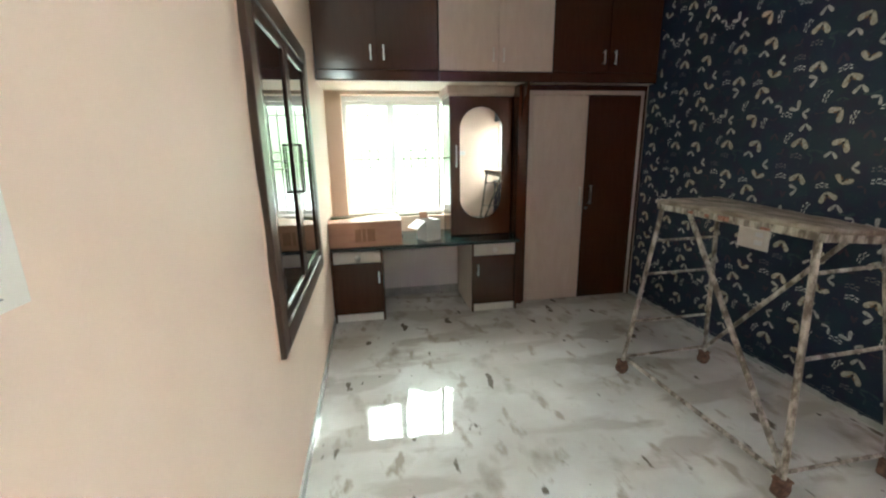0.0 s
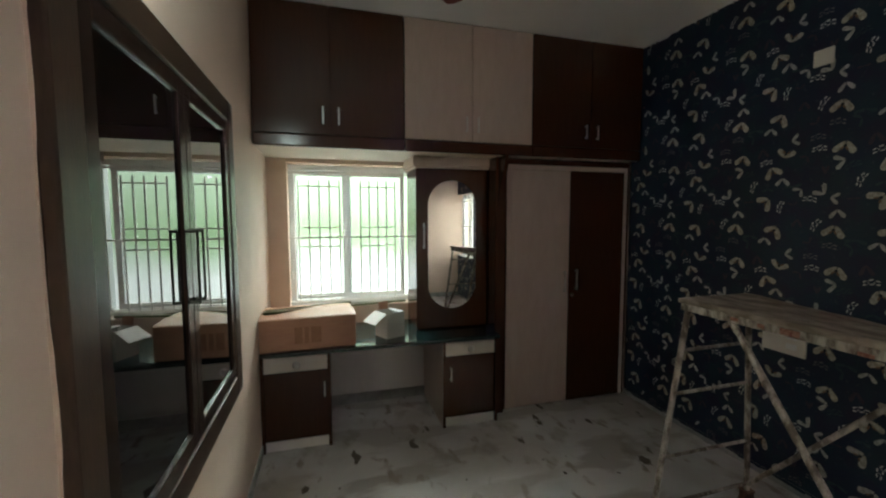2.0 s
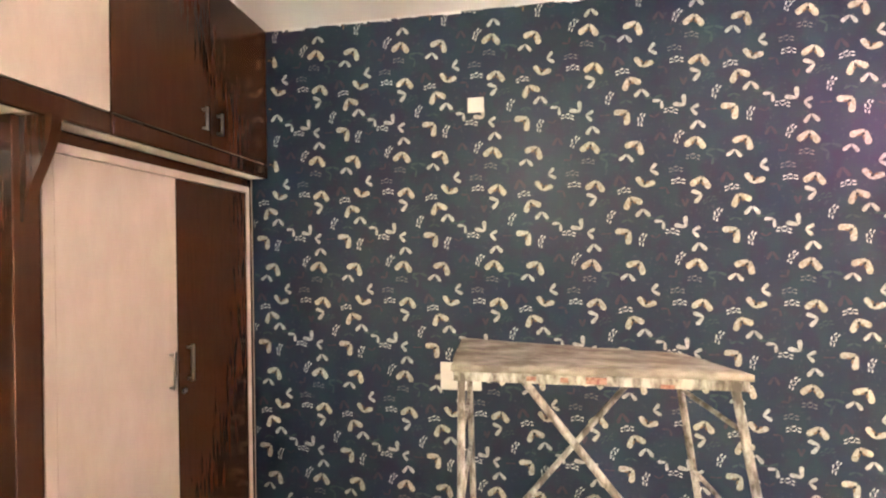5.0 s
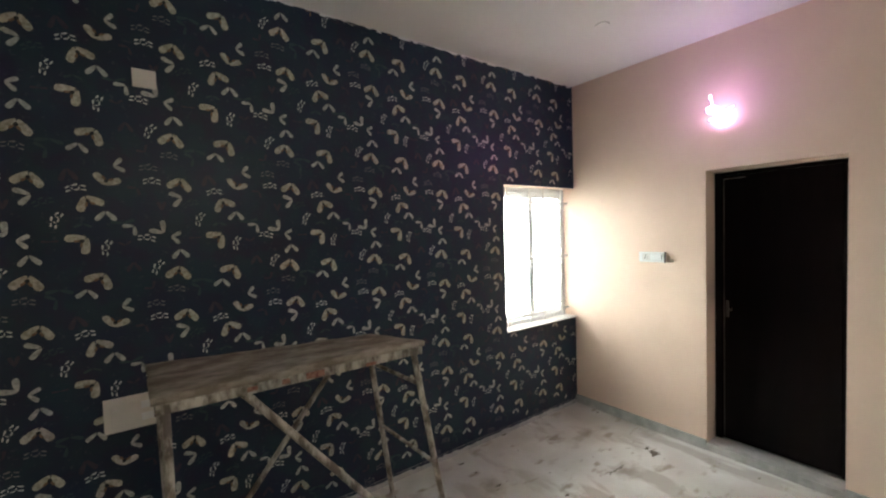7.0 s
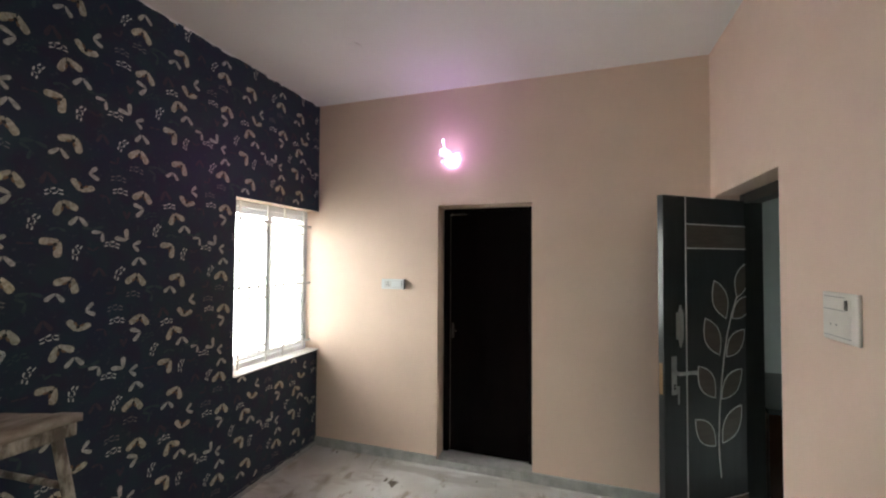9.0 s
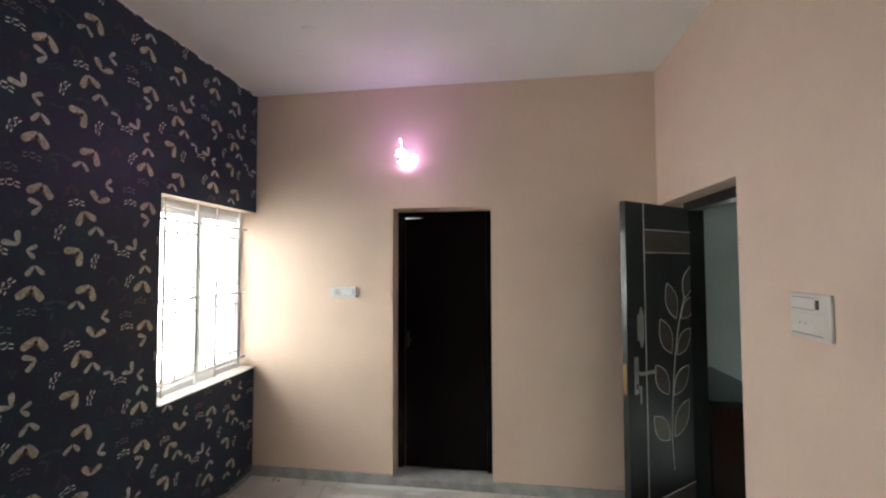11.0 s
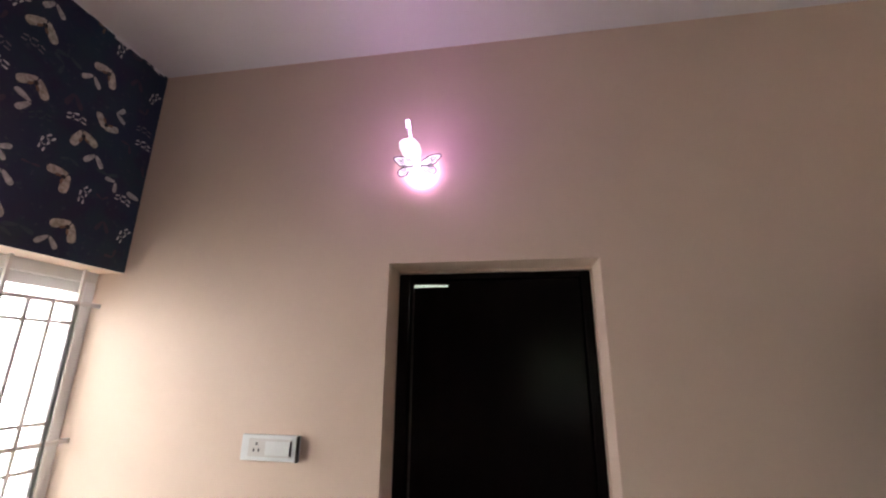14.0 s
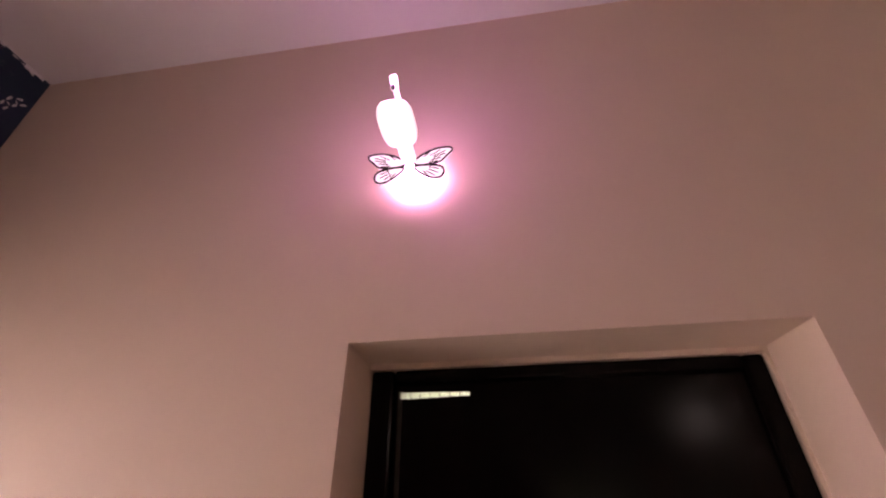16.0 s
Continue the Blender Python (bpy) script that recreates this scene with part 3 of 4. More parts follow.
# ---- doors ----
def main_door():
    d = thing("door_1", (-0.2, -0.5, 0), "black-brown panel door standing open, with leaf inlay", "door", kind="structure")
    frame_bm = cuboids([(-0.225, -0.13, -0.50, -0.435, 0, 2.03), (-0.225, -0.13, 0.295, 0.359, 0, 2.03), (-0.225, -0.13, -0.435, 0.295, 1.970, 2.03)], 0.004)
    part("door_frame", frame_bm, DOORWOOD, d)
    # the leaf in its own plane: u from the hinge, v up, w towards the room
    ux, uy = 0.777, 0.629
    M = Matrix(((ux, 0, -uy, -0.185), (uy, 0, ux, -0.505), (0, 1, 0, 0), (0, 0, 0, 1)))

    def put(nm, rows, mat, parent, bevel=0.0, lab=""):
        bm = cuboids([(a, b, e, f, g, h) for a, b, e, f, g, h in rows], bevel)
        bmesh.ops.transform(bm, matrix=M, verts=bm.verts)
        return part(nm, bm, mat, parent, lab)

    L, T = 0.742, 0.019
    leaf = put("leaf", [(0, L, 0.012, 1.985, -T, T)], DOORWOOD, d, 0.003)
    put("veneer_band", [(0.004, 0.572, 1.695, 1.825, T, T + 0.003)], DOORBAND, leaf, 0.001, "brown veneer band between silver strips")
    put("veneer_band", [(0.004, 0.572, 0.10, 0.24, T, T + 0.003)], DOORBAND, leaf, 0.001, "brown veneer band near the floor")
    for r in ((0.572, 0.577, 0.03, 1.98), (0.0, 0.572, 1.825, 1.831), (0.0, 0.572, 1.689, 1.695), (0.0, 0.572, 0.24, 0.246), (0.0, 0.572, 0.094, 0.10)):
        put("inlay_strip", [(r[0], r[1], r[2], r[3], T, T + 0.004)], INLAY, leaf)

    def tube(points, r, nm, mat):
        bm = bmesh.new()
        for a, b in zip(points, points[1:]):
            rod((*a, T + 0.001), (*b, T + 0.001), r, 6, bm)
        bmesh.ops.transform(bm, matrix=M, verts=bm.verts)
        return part(nm, bm, mat, leaf)

    # the stem, then each leaf from its base to its tip, in metres from the hinge and the floor
    tube([(0.309, 0.374), (0.322, 0.487), (0.326, 0.583), (0.318, 0.744), (0.3, 0.905), (0.277, 1.05), (0.246, 1.195), (0.206, 1.308), (0.157, 1.414)], 0.004, "stem_inlay", INLAY)
    for bu, bv, tu, tv in ((0.157, 1.404, 0.076, 1.607), (0.255, 1.285, 0.349, 1.507), (0.201, 1.282, 0.031, 1.404), (0.313, 1.076, 0.425, 1.292), (0.255, 1.06, 0.098, 1.211), (0.353, 0.834, 0.483, 1.024), (0.3, 0.821, 0.125, 0.979), (0.353, 0.561, 0.51, 0.728), (0.295, 0.567, 0.134, 0.767)):
        b, e = Vector((bu, bv)), Vector((tu, tv))
        along = e - b
        side = Vector((-along.y, along.x)) * 0.30
        half = 9
        one = [b + along * (k / half) + side * math.sin(math.pi * k / half) ** 0.9 * 0.85 for k in range(half + 1)]
        two = [b + along * (k / half) - side * math.sin(math.pi * k / half) ** 0.9 * 0.85 for k in range(half - 1, 0, -1)]
        ring = one + two
        part("veneer_leaf", prism([tuple(p) for p in ring], 0.002, M @ Matrix.Translation((0, 0, T))), DOORBAND, leaf, "leaf-shaped brown veneer")
        tube([tuple(p) for p in ring + [ring[0]]], 0.003, "leaf_outline", INLAY)
    # tower bolt, lock and lever
    bolt = put("door_bolt", [(0.612, 0.652, 1.185, 1.335, T, T + 0.004), (0.612, 0.616, 1.185, 1.335, T + 0.004, T + 0.016)], STEEL, leaf, 0.0015, "bright steel tower bolt")
    put("bolt_bar", [(0.624, 0.640, 1.165, 1.355, T + 0.005, T + 0.021), (0.628, 0.636, 1.355, 1.375, T + 0.006, T + 0.018), (0.628, 0.636, 1.145, 1.165, T + 0.006, T + 0.018)], STEEL, bolt, 0.003)
    lock = put("lock_plate", [(0.655, 0.690, 0.885, 1.095, T, T + 0.007)], STEEL, leaf, 0.003, "brushed steel lock plate")
    put("lever", [(0.545, 0.680, 0.998, 1.016, T + 0.032, T + 0.046), (0.664, 0.682, 0.998, 1.018, T + 0.006, T + 0.046), (0.545, 0.556, 0.992, 1.010, T + 0.020, T + 0.046)], STEEL, lock, 0.004, "steel lever handle")
    put("keyhole", [(0.668, 0.678, 0.915, 0.945, T + 0.006, T + 0.011)], BLACK, lock, 0.001)
    keys = put("key", [(0.670, 0.676, 0.925, 0.934, T + 0.010, T + 0.030), (0.664, 0.682, 0.900, 0.940, T + 0.028, T + 0.031)], STEEL, lock, 0.001, "key left in the lock")
    put("spare_key", [(0.660, 0.672, 0.840, 0.900, T + 0.024, T + 0.027)], STEEL, keys, 0.001, "spare key hanging from the ring")
    put("latch_plate", [(L, L + 0.004, 0.89, 1.06, -0.011, 0.011)], BRASS, leaf, 0.001)
    for z in (0.25, 1.0, 1.75):
        put("hinge", [(-0.012, 0.012, z, z + 0.09, -T - 0.004, -T + 0.004)], STEEL, leaf, 0.002)


main_door()


def bath_door():
    d = thing("door_2", (1.5, -0.78, 0.055), "near-black glossy bathroom door, shut", "door", kind="structure")
    part("door_frame", cuboids([(1.838, 1.884, -0.81, -0.735, 0.055, 2.039), (1.154, 1.190, -0.81, -0.735, 0.055, 2.039), (1.190, 1.838, -0.81, -0.735, 2.014, 2.039)], 0.006), BATHDOOR, d)
    leaf = part("leaf", cuboid(1.192, 1.836, -0.785, -0.748, 0.065, 2.012, 0.003), BATHDOOR, d)
    part("edge_strip", cuboid(1.822, 1.830, -0.747, -0.745, 0.08, 2.0), BRONZE, leaf)
    # tilted mirror facets, added in place of a glint on the glossy door
    strip = bmesh.new()
    for k in range(7):
        a, h = 1.824 - k * 0.0195, 0.012 - k * 0.0008
        cuboid(-0.009, 0.009, -0.001, 0.001, -h / 2, h / 2, 0, strip, Matrix.Translation((a - 0.009, -0.741, 1.990)) @ Matrix.Rotation(radians(10.5 - k * 0.4), 4, "Z") @ Matrix.Rotation(radians(-8), 4, "X"))
    part("glint_facets", strip, POLISH, leaf, "tilted mirror facets added for a glint near the door head")
    part("latch", cuboids([(1.795, 1.812, -0.748, -0.733, 0.98, 1.10), (1.77, 1.80, -0.738, -0.730, 1.03, 1.045)], 0.002), BRONZE, leaf, "small dark latch")


bath_door()


# ---- loft cupboards over the wardrobe ----
slab = structure("loft_slab", cuboid(0.0, W - 0.003, LOFT_Y + 0.025, YN, 2.062, 2.14), CREAM, "cream painted slab carrying the loft cupboards", "shelf")


def loft_unit(x0, x1, split, handles, mat, label):
    u = thing("loft_cabinet", ((x0 + x1) / 2, LOFT_Y + 0.2, 2.14), label, "cabinet", "loft cupboards under the ceiling")
    part("body", cuboid(x0 + 0.002, x1 - 0.002, LOFT_Y + 0.022, YN - 0.02, 2.141, HC - 0.004), DARK, u)
    part("rail", cuboid(x0, x1, LOFT_Y - 0.004, LOFT_Y + 0.021, 2.058, 2.140, 0.009), DARK, u, "dark rail under the doors")
    for a, b, hx in ((x0 + 0.003, split - 0.002, handles[0]), (split + 0.002, x1 - 0.003, handles[1])):
        door = part("door", cuboid(a, b, LOFT_Y, LOFT_Y + 0.020, 2.145, HC - 0.004, 0.0015), mat, u)
        pull_handle("handle", door, hx, LOFT_Y, 2.208, 2.322)


loft_unit(0.003, 0.995, 0.495, (0.444, 0.546), DARK, "dark brown laminate loft cupboard with two doors")
loft_unit(0.997, 1.992, 1.502, (1.454, 1.543), BEIGE, "beige laminate loft cupboard with two doors")
loft_unit(1.994, W - 0.006, 2.515, (2.463, 2.568), DARK, "dark brown laminate loft cupboard beside the wallpaper")


# ---- wardrobe ----
def wardrobe():
    w = thing("wardrobe", (2.4, 4.3, 0), "built-in wardrobe with one beige and one dark door", "wardrobe")
    part("body", cuboid(1.80, W - 0.014, WARD_Y + 0.022, YN - 0.005, 0.0, 2.056), DARK, w)
    part("trim", cuboids([(1.835, 1.872, WARD_Y - 0.004, WARD_Y + 0.022, 0, 2.008), (2.942, 2.972, WARD_Y - 0.004, WARD_Y + 0.022, 0, 2.008), (1.872, 2.942, WARD_Y - 0.004, WARD_Y + 0.022, 1.972, 2.008)], 0.002), BEIGE, w, "beige edging strip")
    part("filler", cuboids([(1.80, 1.834, WARD_Y, WARD_Y + 0.021, 0, 2.008), (2.973, W - 0.014, WARD_Y, WARD_Y + 0.021, 0, 2.008), (1.80, W - 0.014, WARD_Y, WARD_Y + 0.021, 2.009, 2.056)], 0.001), DARK, w)
    left = part("door", cuboid(1.876, 2.409, WARD_Y, WARD_Y + 0.02, 0.008, 1.968, 0.0015), BEIGE, w, "beige laminate door")
    right = part("door", cuboid(2.413, 2.940, WARD_Y, WARD_Y + 0.02, 0.008, 1.968, 0.0015), DARK, w, "dark brown laminate door")
    pull_handle("handle", left, 2.365, WARD_Y, 0.96, 1.14, STEEL, 0.03, 0.016)
    pull_handle("handle", right, 2.475, WARD_Y, 0.97, 1.15, STEEL, 0.03, 0.016)
    part("lock", rod((2.445, WARD_Y - 0.008, 0.93), (2.445, WARD_Y + 0.002, 0.93), 0.011, 14), STEEL, right, "small steel cam lock")


wardrobe()


def side_panel():
    """The tall dark panel between dressing table and wardrobe, with a scrolled head."""
    p = thing("divider_panel", (1.75, 4.2, 0), "tall dark panel between dressing table and wardrobe", "panel")
    part("board", cuboid(1.722, 1.798, 4.02, YN - 0.004, 0, 2.056, 0.003), DARK, p)
    pts = [(0, 0), (0, -0.34)]
    for k in range(13):
        a = k / 12
        pts.append((-0.115 * (0.5 - 0.5 * math.cos(math.pi * a)) - 0.012, -0.34 + 0.34 * a))
    m = Matrix(((0, 0, 1, 1.742), (1, 0, 0, 4.02), (0, 1, 0, 2.054), (0, 0, 0, 1)))
    part("scroll_bracket", prism(pts, 0.03, m), DARK, p, "curved dark bracket at the head")


side_panel()


# ---- dressing table ----
def drawer_cabinet(x0, x1, knob_x, handle_x, label):
    c = thing("desk_cabinet", ((x0 + x1) / 2, 4.15, 0), label, "cabinet", "cabinets under the dressing table")
    y = DESK_Y + 0.03
    part("side_panel", cuboid(x0, x0 + 0.02, y - 0.012, YN - 0.03, 0, 0.658, 0.001), BEIGE if x0 > 1 else DARK, c)
    part("side_panel", cuboid(x1 - 0.02, x1, y - 0.012, YN - 0.03, 0, 0.658, 0.001), DARK, c)
    for e in (x0 - 0.001, x1 - 0.021):
        part("edge", cuboid(e, e + 0.022, y - 0.016, y - 0.0125, 0, 0.658), DARK, c)
    part("body", cuboid(x0 + 0.021, x1 - 0.021, y + 0.02, YN - 0.03, 0.065, 0.656), DARK, c)
    drawer = part("drawer", cuboid(x0 + 0.022, x1 - 0.022, y, y + 0.019, 0.545, 0.654, 0.002), DRAWER, c, "greyish beige drawer front")
    bm = rod((knob_x, y, 0.597), (knob_x, y - 0.014, 0.597), 0.008, 12)
    rod((knob_x, y - 0.013, 0.597), (knob_x, y - 0.022, 0.597), 0.019, 8, bm, 0.028)
    rod((knob_x, y - 0.022, 0.597), (knob_x, y - 0.034, 0.597), 0.028, 8, bm, 0.016)
    part("knob", bm, STEEL, drawer, "faceted steel knob")
    door = part("door", cuboid(x0 + 0.022, x1 - 0.022, y, y + 0.019, 0.072, 0.540, 0.002), DARK, c, "dark brown door")
    pull_handle("handle", door, handle_x, y, 0.36, 0.465)
    part("plinth", cuboid(x0 + 0.022, x1 - 0.022, y + 0.004, y + 0.02, 0.0, 0.066, 0.001), WHITE, c, "pale plinth board")


drawer_cabinet(0.003, 0.455, 0.234, 0.412, "low dark cabinet with a pale drawer, by the wall")
drawer_cabinet(1.262, 1.702, 1.482, 1.324, "low dark cabinet with pale drawer and beige side")
top = thing("worktop", (0.86, 4.2, 0.66), "polished dark green granite dressing table top", "worktop")
part("slab", cuboid(0.003, 1.718, DESK_Y + 0.022, YN - 0.003, 0.660, 0.690, 0.001), GRANITE, top)
part("nosing", cuboid(0.003, 1.718, DESK_Y, DESK_Y + 0.0215, 0.659, 0.690, 0.006), GRANITE, top, "rounded polished front edge")


def mirror_cabinet():
    y = 4.18
    c = thing("mirror_cabinet", (1.42, 4.38, 0.69), "tall dark dressing cabinet with an oval mirror", "cabinet")
    part("body", cuboid(1.125, 1.715, y + 0.021, YN - 0.004, 0.691, 1.985, 0.002), DARK, c)
    part("crown", cuboids([(1.095, 1.722, y - 0.03, YN - 0.003, 1.99, 2.058), (1.11, 1.722, y - 0.012, YN - 0.003, 1.972, 1.989)], 0.004), BEIGE, c, "beige cornice board on top")
    door = part("door", cuboid(1.140, 1.712, y, y + 0.02, 0.70, 1.97, 0.002), DARK, c)
    cx, cz, hw, hh = 1.414, 1.368, 0.200, 0.511
    ring = []
    for k in range(48):
        a = 2 * math.pi * k / 48
        u, v = math.cos(a), math.sin(a)
        ring.append((hw * u, (hh - hw) * (1 if v > 0 else -1) * (1 if abs(v) > 1e-6 else 0) + hw * v))
    m = Matrix(((1, 0, 0, cx), (0, 0, -1, y), (0, 1, 0, cz), (0, 0, 0, 1)))
    part("mirror", prism(ring, 0.004, m), MIRROR, door, "oval mirror with rounded ends")
    pull_handle("handle", door, 1.178, y, 1.345, 1.545)


mirror_cabinet()


def carton():
    c = thing("cardboard_box", (0.32, 4.18, 0.69), "long brown cardboard box on the dressing table", "box")
    spin = Matrix.Translation((0.632, 3.945, 0)) @ Matrix.Rotation(radians(3.0), 4, "Z")
    L, D = 0.628, 0.40
    part("body", cuboid(-L, 0, 0, D, 0.691, 0.908, 0.003, None, spin), CARTON, c)
    part("flap", cuboid(-L - 0.002, 0.003, -0.20, 0.0, 0, 0.004, 0.001, None, spin @ Matrix.Translation((0, 0.199, 0.922)) @ Matrix.Rotation(radians(3.4), 4, "X")), CARTON, c)
    part("flap", cuboid(-L - 0.002, -0.004, 0.0, 0.198, 0, 0.004, 0.001, None, spin @ Matrix.Translation((0, 0.202, 0.920)) @ Matrix.Rotation(radians(-2.6), 4, "X")), CARTON, c)
    ink = bmesh.new()
    for r in ((0.226, 0.276, 0.738, 0.850), (0.290, 0.318, 0.738, 0.850), (0.332, 0.398, 0.738, 0.850)):
        cuboid(r[0] - 0.632, r[1] - 0.632, -0.0012, -0.0002, r[2], r[3], 0, ink, spin)
    part("print", ink, CARTONINK, c, "faded printed bars")
    tab = part("end_tab", cuboid(0.001, 0.004, 0.03, 0.075, 0.765, 0.860, 0.001, None, spin), WHITECARD, c, "white paper tab on the end")
    part("clip", cuboid(0.002, 0.012, 0.035, 0.065, 0.735, 0.775, 0.003, None, spin), BLACK, tab, "small black clip")


carton()


def white_box():
    c = thing("small_box", (0.897, 4.117, 0.69), "small white card box with open flaps", "box")
    turn = Matrix.Translation((0.897, 4.117, 0)) @ Matrix.Rotation(radians(26), 4, "Z")
    body = bmesh.new()
    for r in ((-0.079, 0.079, -0.080, -0.077, 0.691, 0.880), (-0.079, 0.079, 0.077, 0.080, 0.691, 0.880), (-0.079, -0.076, -0.077, 0.077, 0.691, 0.880),
              (0.076, 0.079, -0.077, 0.077, 0.691, 0.880), (-0.076, 0.076, -0.077, 0.077, 0.691, 0.694)):
        cuboid(*r, 0, body, turn)
    part("body", body, WHITECARD, c)
    part("flap", cuboid(-0.125, 0, -0.082, 0.078, 0, 0.003, 0, None, turn @ Matrix.Translation((-0.079, 0, 0.880)) @ Matrix.Rotation(radians(-32), 4, "Y")), WHITECARD, c, "white flap folded outwards")
    part("flap", cuboid(0.0, 0.040, -0.075, 0.075, 0, 0.003, 0, None, turn @ Matrix.Translation((0.079, 0, 0.880)) @ Matrix.Rotation(radians(175), 4, "Y")), WHITECARD, c)
    # white card too; the cardboard brown puts its shade into the colour
    part("flap", cuboid(-0.045, 0.040, 0, 0.060, 0, 0.003, 0, None, turn @ Matrix.Translation((0, 0.080, 0.879)) @ Matrix.Rotation(radians(82), 4, "X")), CARTON, c, "inner flap standing up, its shade put in as brown")


white_box()


def metal_strip(a, b, wide, mat, label):
    a, b = Vector(a), Vector(b)
    t = thing("metal_strip", a, label, "metal strip", "loose strips by the window")
    m = Matrix.Translation(a) @ (b - a).to_track_quat("X", "Z").to_matrix().to_4x4()
    bm = cuboid(0, (b - a).length, -wide / 2, wide / 2, 0, 0.004, 0, None, m)
    cuboid(0, (b - a).length, -wide / 2, -wide / 2 + 0.003, 0, 0.014, 0, bm, m)
    part("strip", bm, mat, t)


metal_strip((0.02, 4.02, 0.930), (1.10, 4.590, 0.850), 0.026, OLIVE, "long olive strip laid from box to sill")
metal_strip((0.02, 4.06, 0.934), (1.10, 4.615, 0.852), 0.018, STEEL, "long bright metal strip laid from box to sill")
metal_strip((0.02, 4.10, 0.930), (0.62, 4.430, 0.897), 0.024, OLIVE, "short olive strip lying on the carton")
metal_strip((0.10, 4.585, 0.841), (0.80, 4.640, 0.841), 0.032, BLACK, "thin black strip on the window sill")
metal_strip((0.30, 4.650, 0.841), (1.12, 4.672, 0.841), 0.020, STEEL, "thin bright metal strip on the window sill")
board = thing("back_board", (0.86, 4.55, 0.09), "pale board closing the kneehole under the table", "panel")
part("board", cuboid(0.457, 1.260, 4.535, 4.552, 0.0, 0.658, 0.002), CEIL, board)
part("skirting_strip", cuboid(0.457, 1.260, 4.522, 4.534, 0.0, 0.085, 0.002), SKIRT, board, "grey marble strip at its foot")


# ---- glazed wall unit ----
def wall_unit():
    u = thing("wall_showcase", (0.0, 2.68, 1.4), "dark teak wall showcase with two glazed doors", "cabinet")
    y0, y1, z0, z1 = 1.893, 3.25, 0.738, 2.122
    f = 0.095
    part("frame", cuboids([(0.001, 0.030, y0, y0 + f, z0, z1), (0.001, 0.030, y1 - f, y1, z0, z1), (0.001, 0.030, y0 + f, y1 - f, z0, z0 + f), (0.001, 0.030, y0 + f, y1 - f, z1 - f, z1)], 0.006), FRAMEWOOD, u)
    rng = random.Random(11)
    outline, z, wide = [(0.0, z1), (0.0, z0)], z0, 0.010
    while z < z1:
        wide = min(0.009, max(0.003, wide + rng.uniform(-0.0025, 0.0025)))
        outline.append((wide, z))
        z += rng.uniform(0.03, 0.08)
    part("paint_smear", prism(outline, 0.002, Matrix(((1, 0, 0, 0.0), (0, 0, -1, y0), (0, 1, 0, 0.0), (0, 0, 0, 1)))), PAINT, u, "uneven wall paint smeared over the frame edge")
    part("backing", cuboid(0.001, 0.005, y0 + f, y1 - f, z0 + f, z1 - f), BLACK, u)
    mid = (y0 + y1) / 2
    for a, b, hy in ((y0 + f + 0.002, mid - 0.001, mid - 0.03), (mid + 0.001, y1 - f - 0.002, mid + 0.03)):
        s = 0.055
        lo, hi = z0 + f + 0.002, z1 - f - 0.002
        door = part("door", cuboids([(0.006, 0.024, a, a + s, lo, hi), (0.006, 0.024, b - s, b, lo, hi), (0.006, 0.024, a + s, b - s, lo, lo + s), (0.006, 0.024, a + s, b - s, hi - s, hi)], 0.004), UNITWOOD, u)
        part("glass", cuboid(0.010, 0.014, a + s - 0.004, b - s + 0.004, lo + s - 0.004, hi - s + 0.004), DARKGLASS, door, "dark reflecting glass")
        bm = rod((0.052, hy, 1.31), (0.052, hy, 1.55), 0.0042, 10)
        rod((0.022, hy, 1.315), (0.055, hy, 1.315), 0.005, 10, bm), rod((0.022, hy, 1.545), (0.055, hy, 1.545), 0.005, 10, bm)
        part("handle", bm, BRONZE, door, "dark bow handle")


wall_unit()


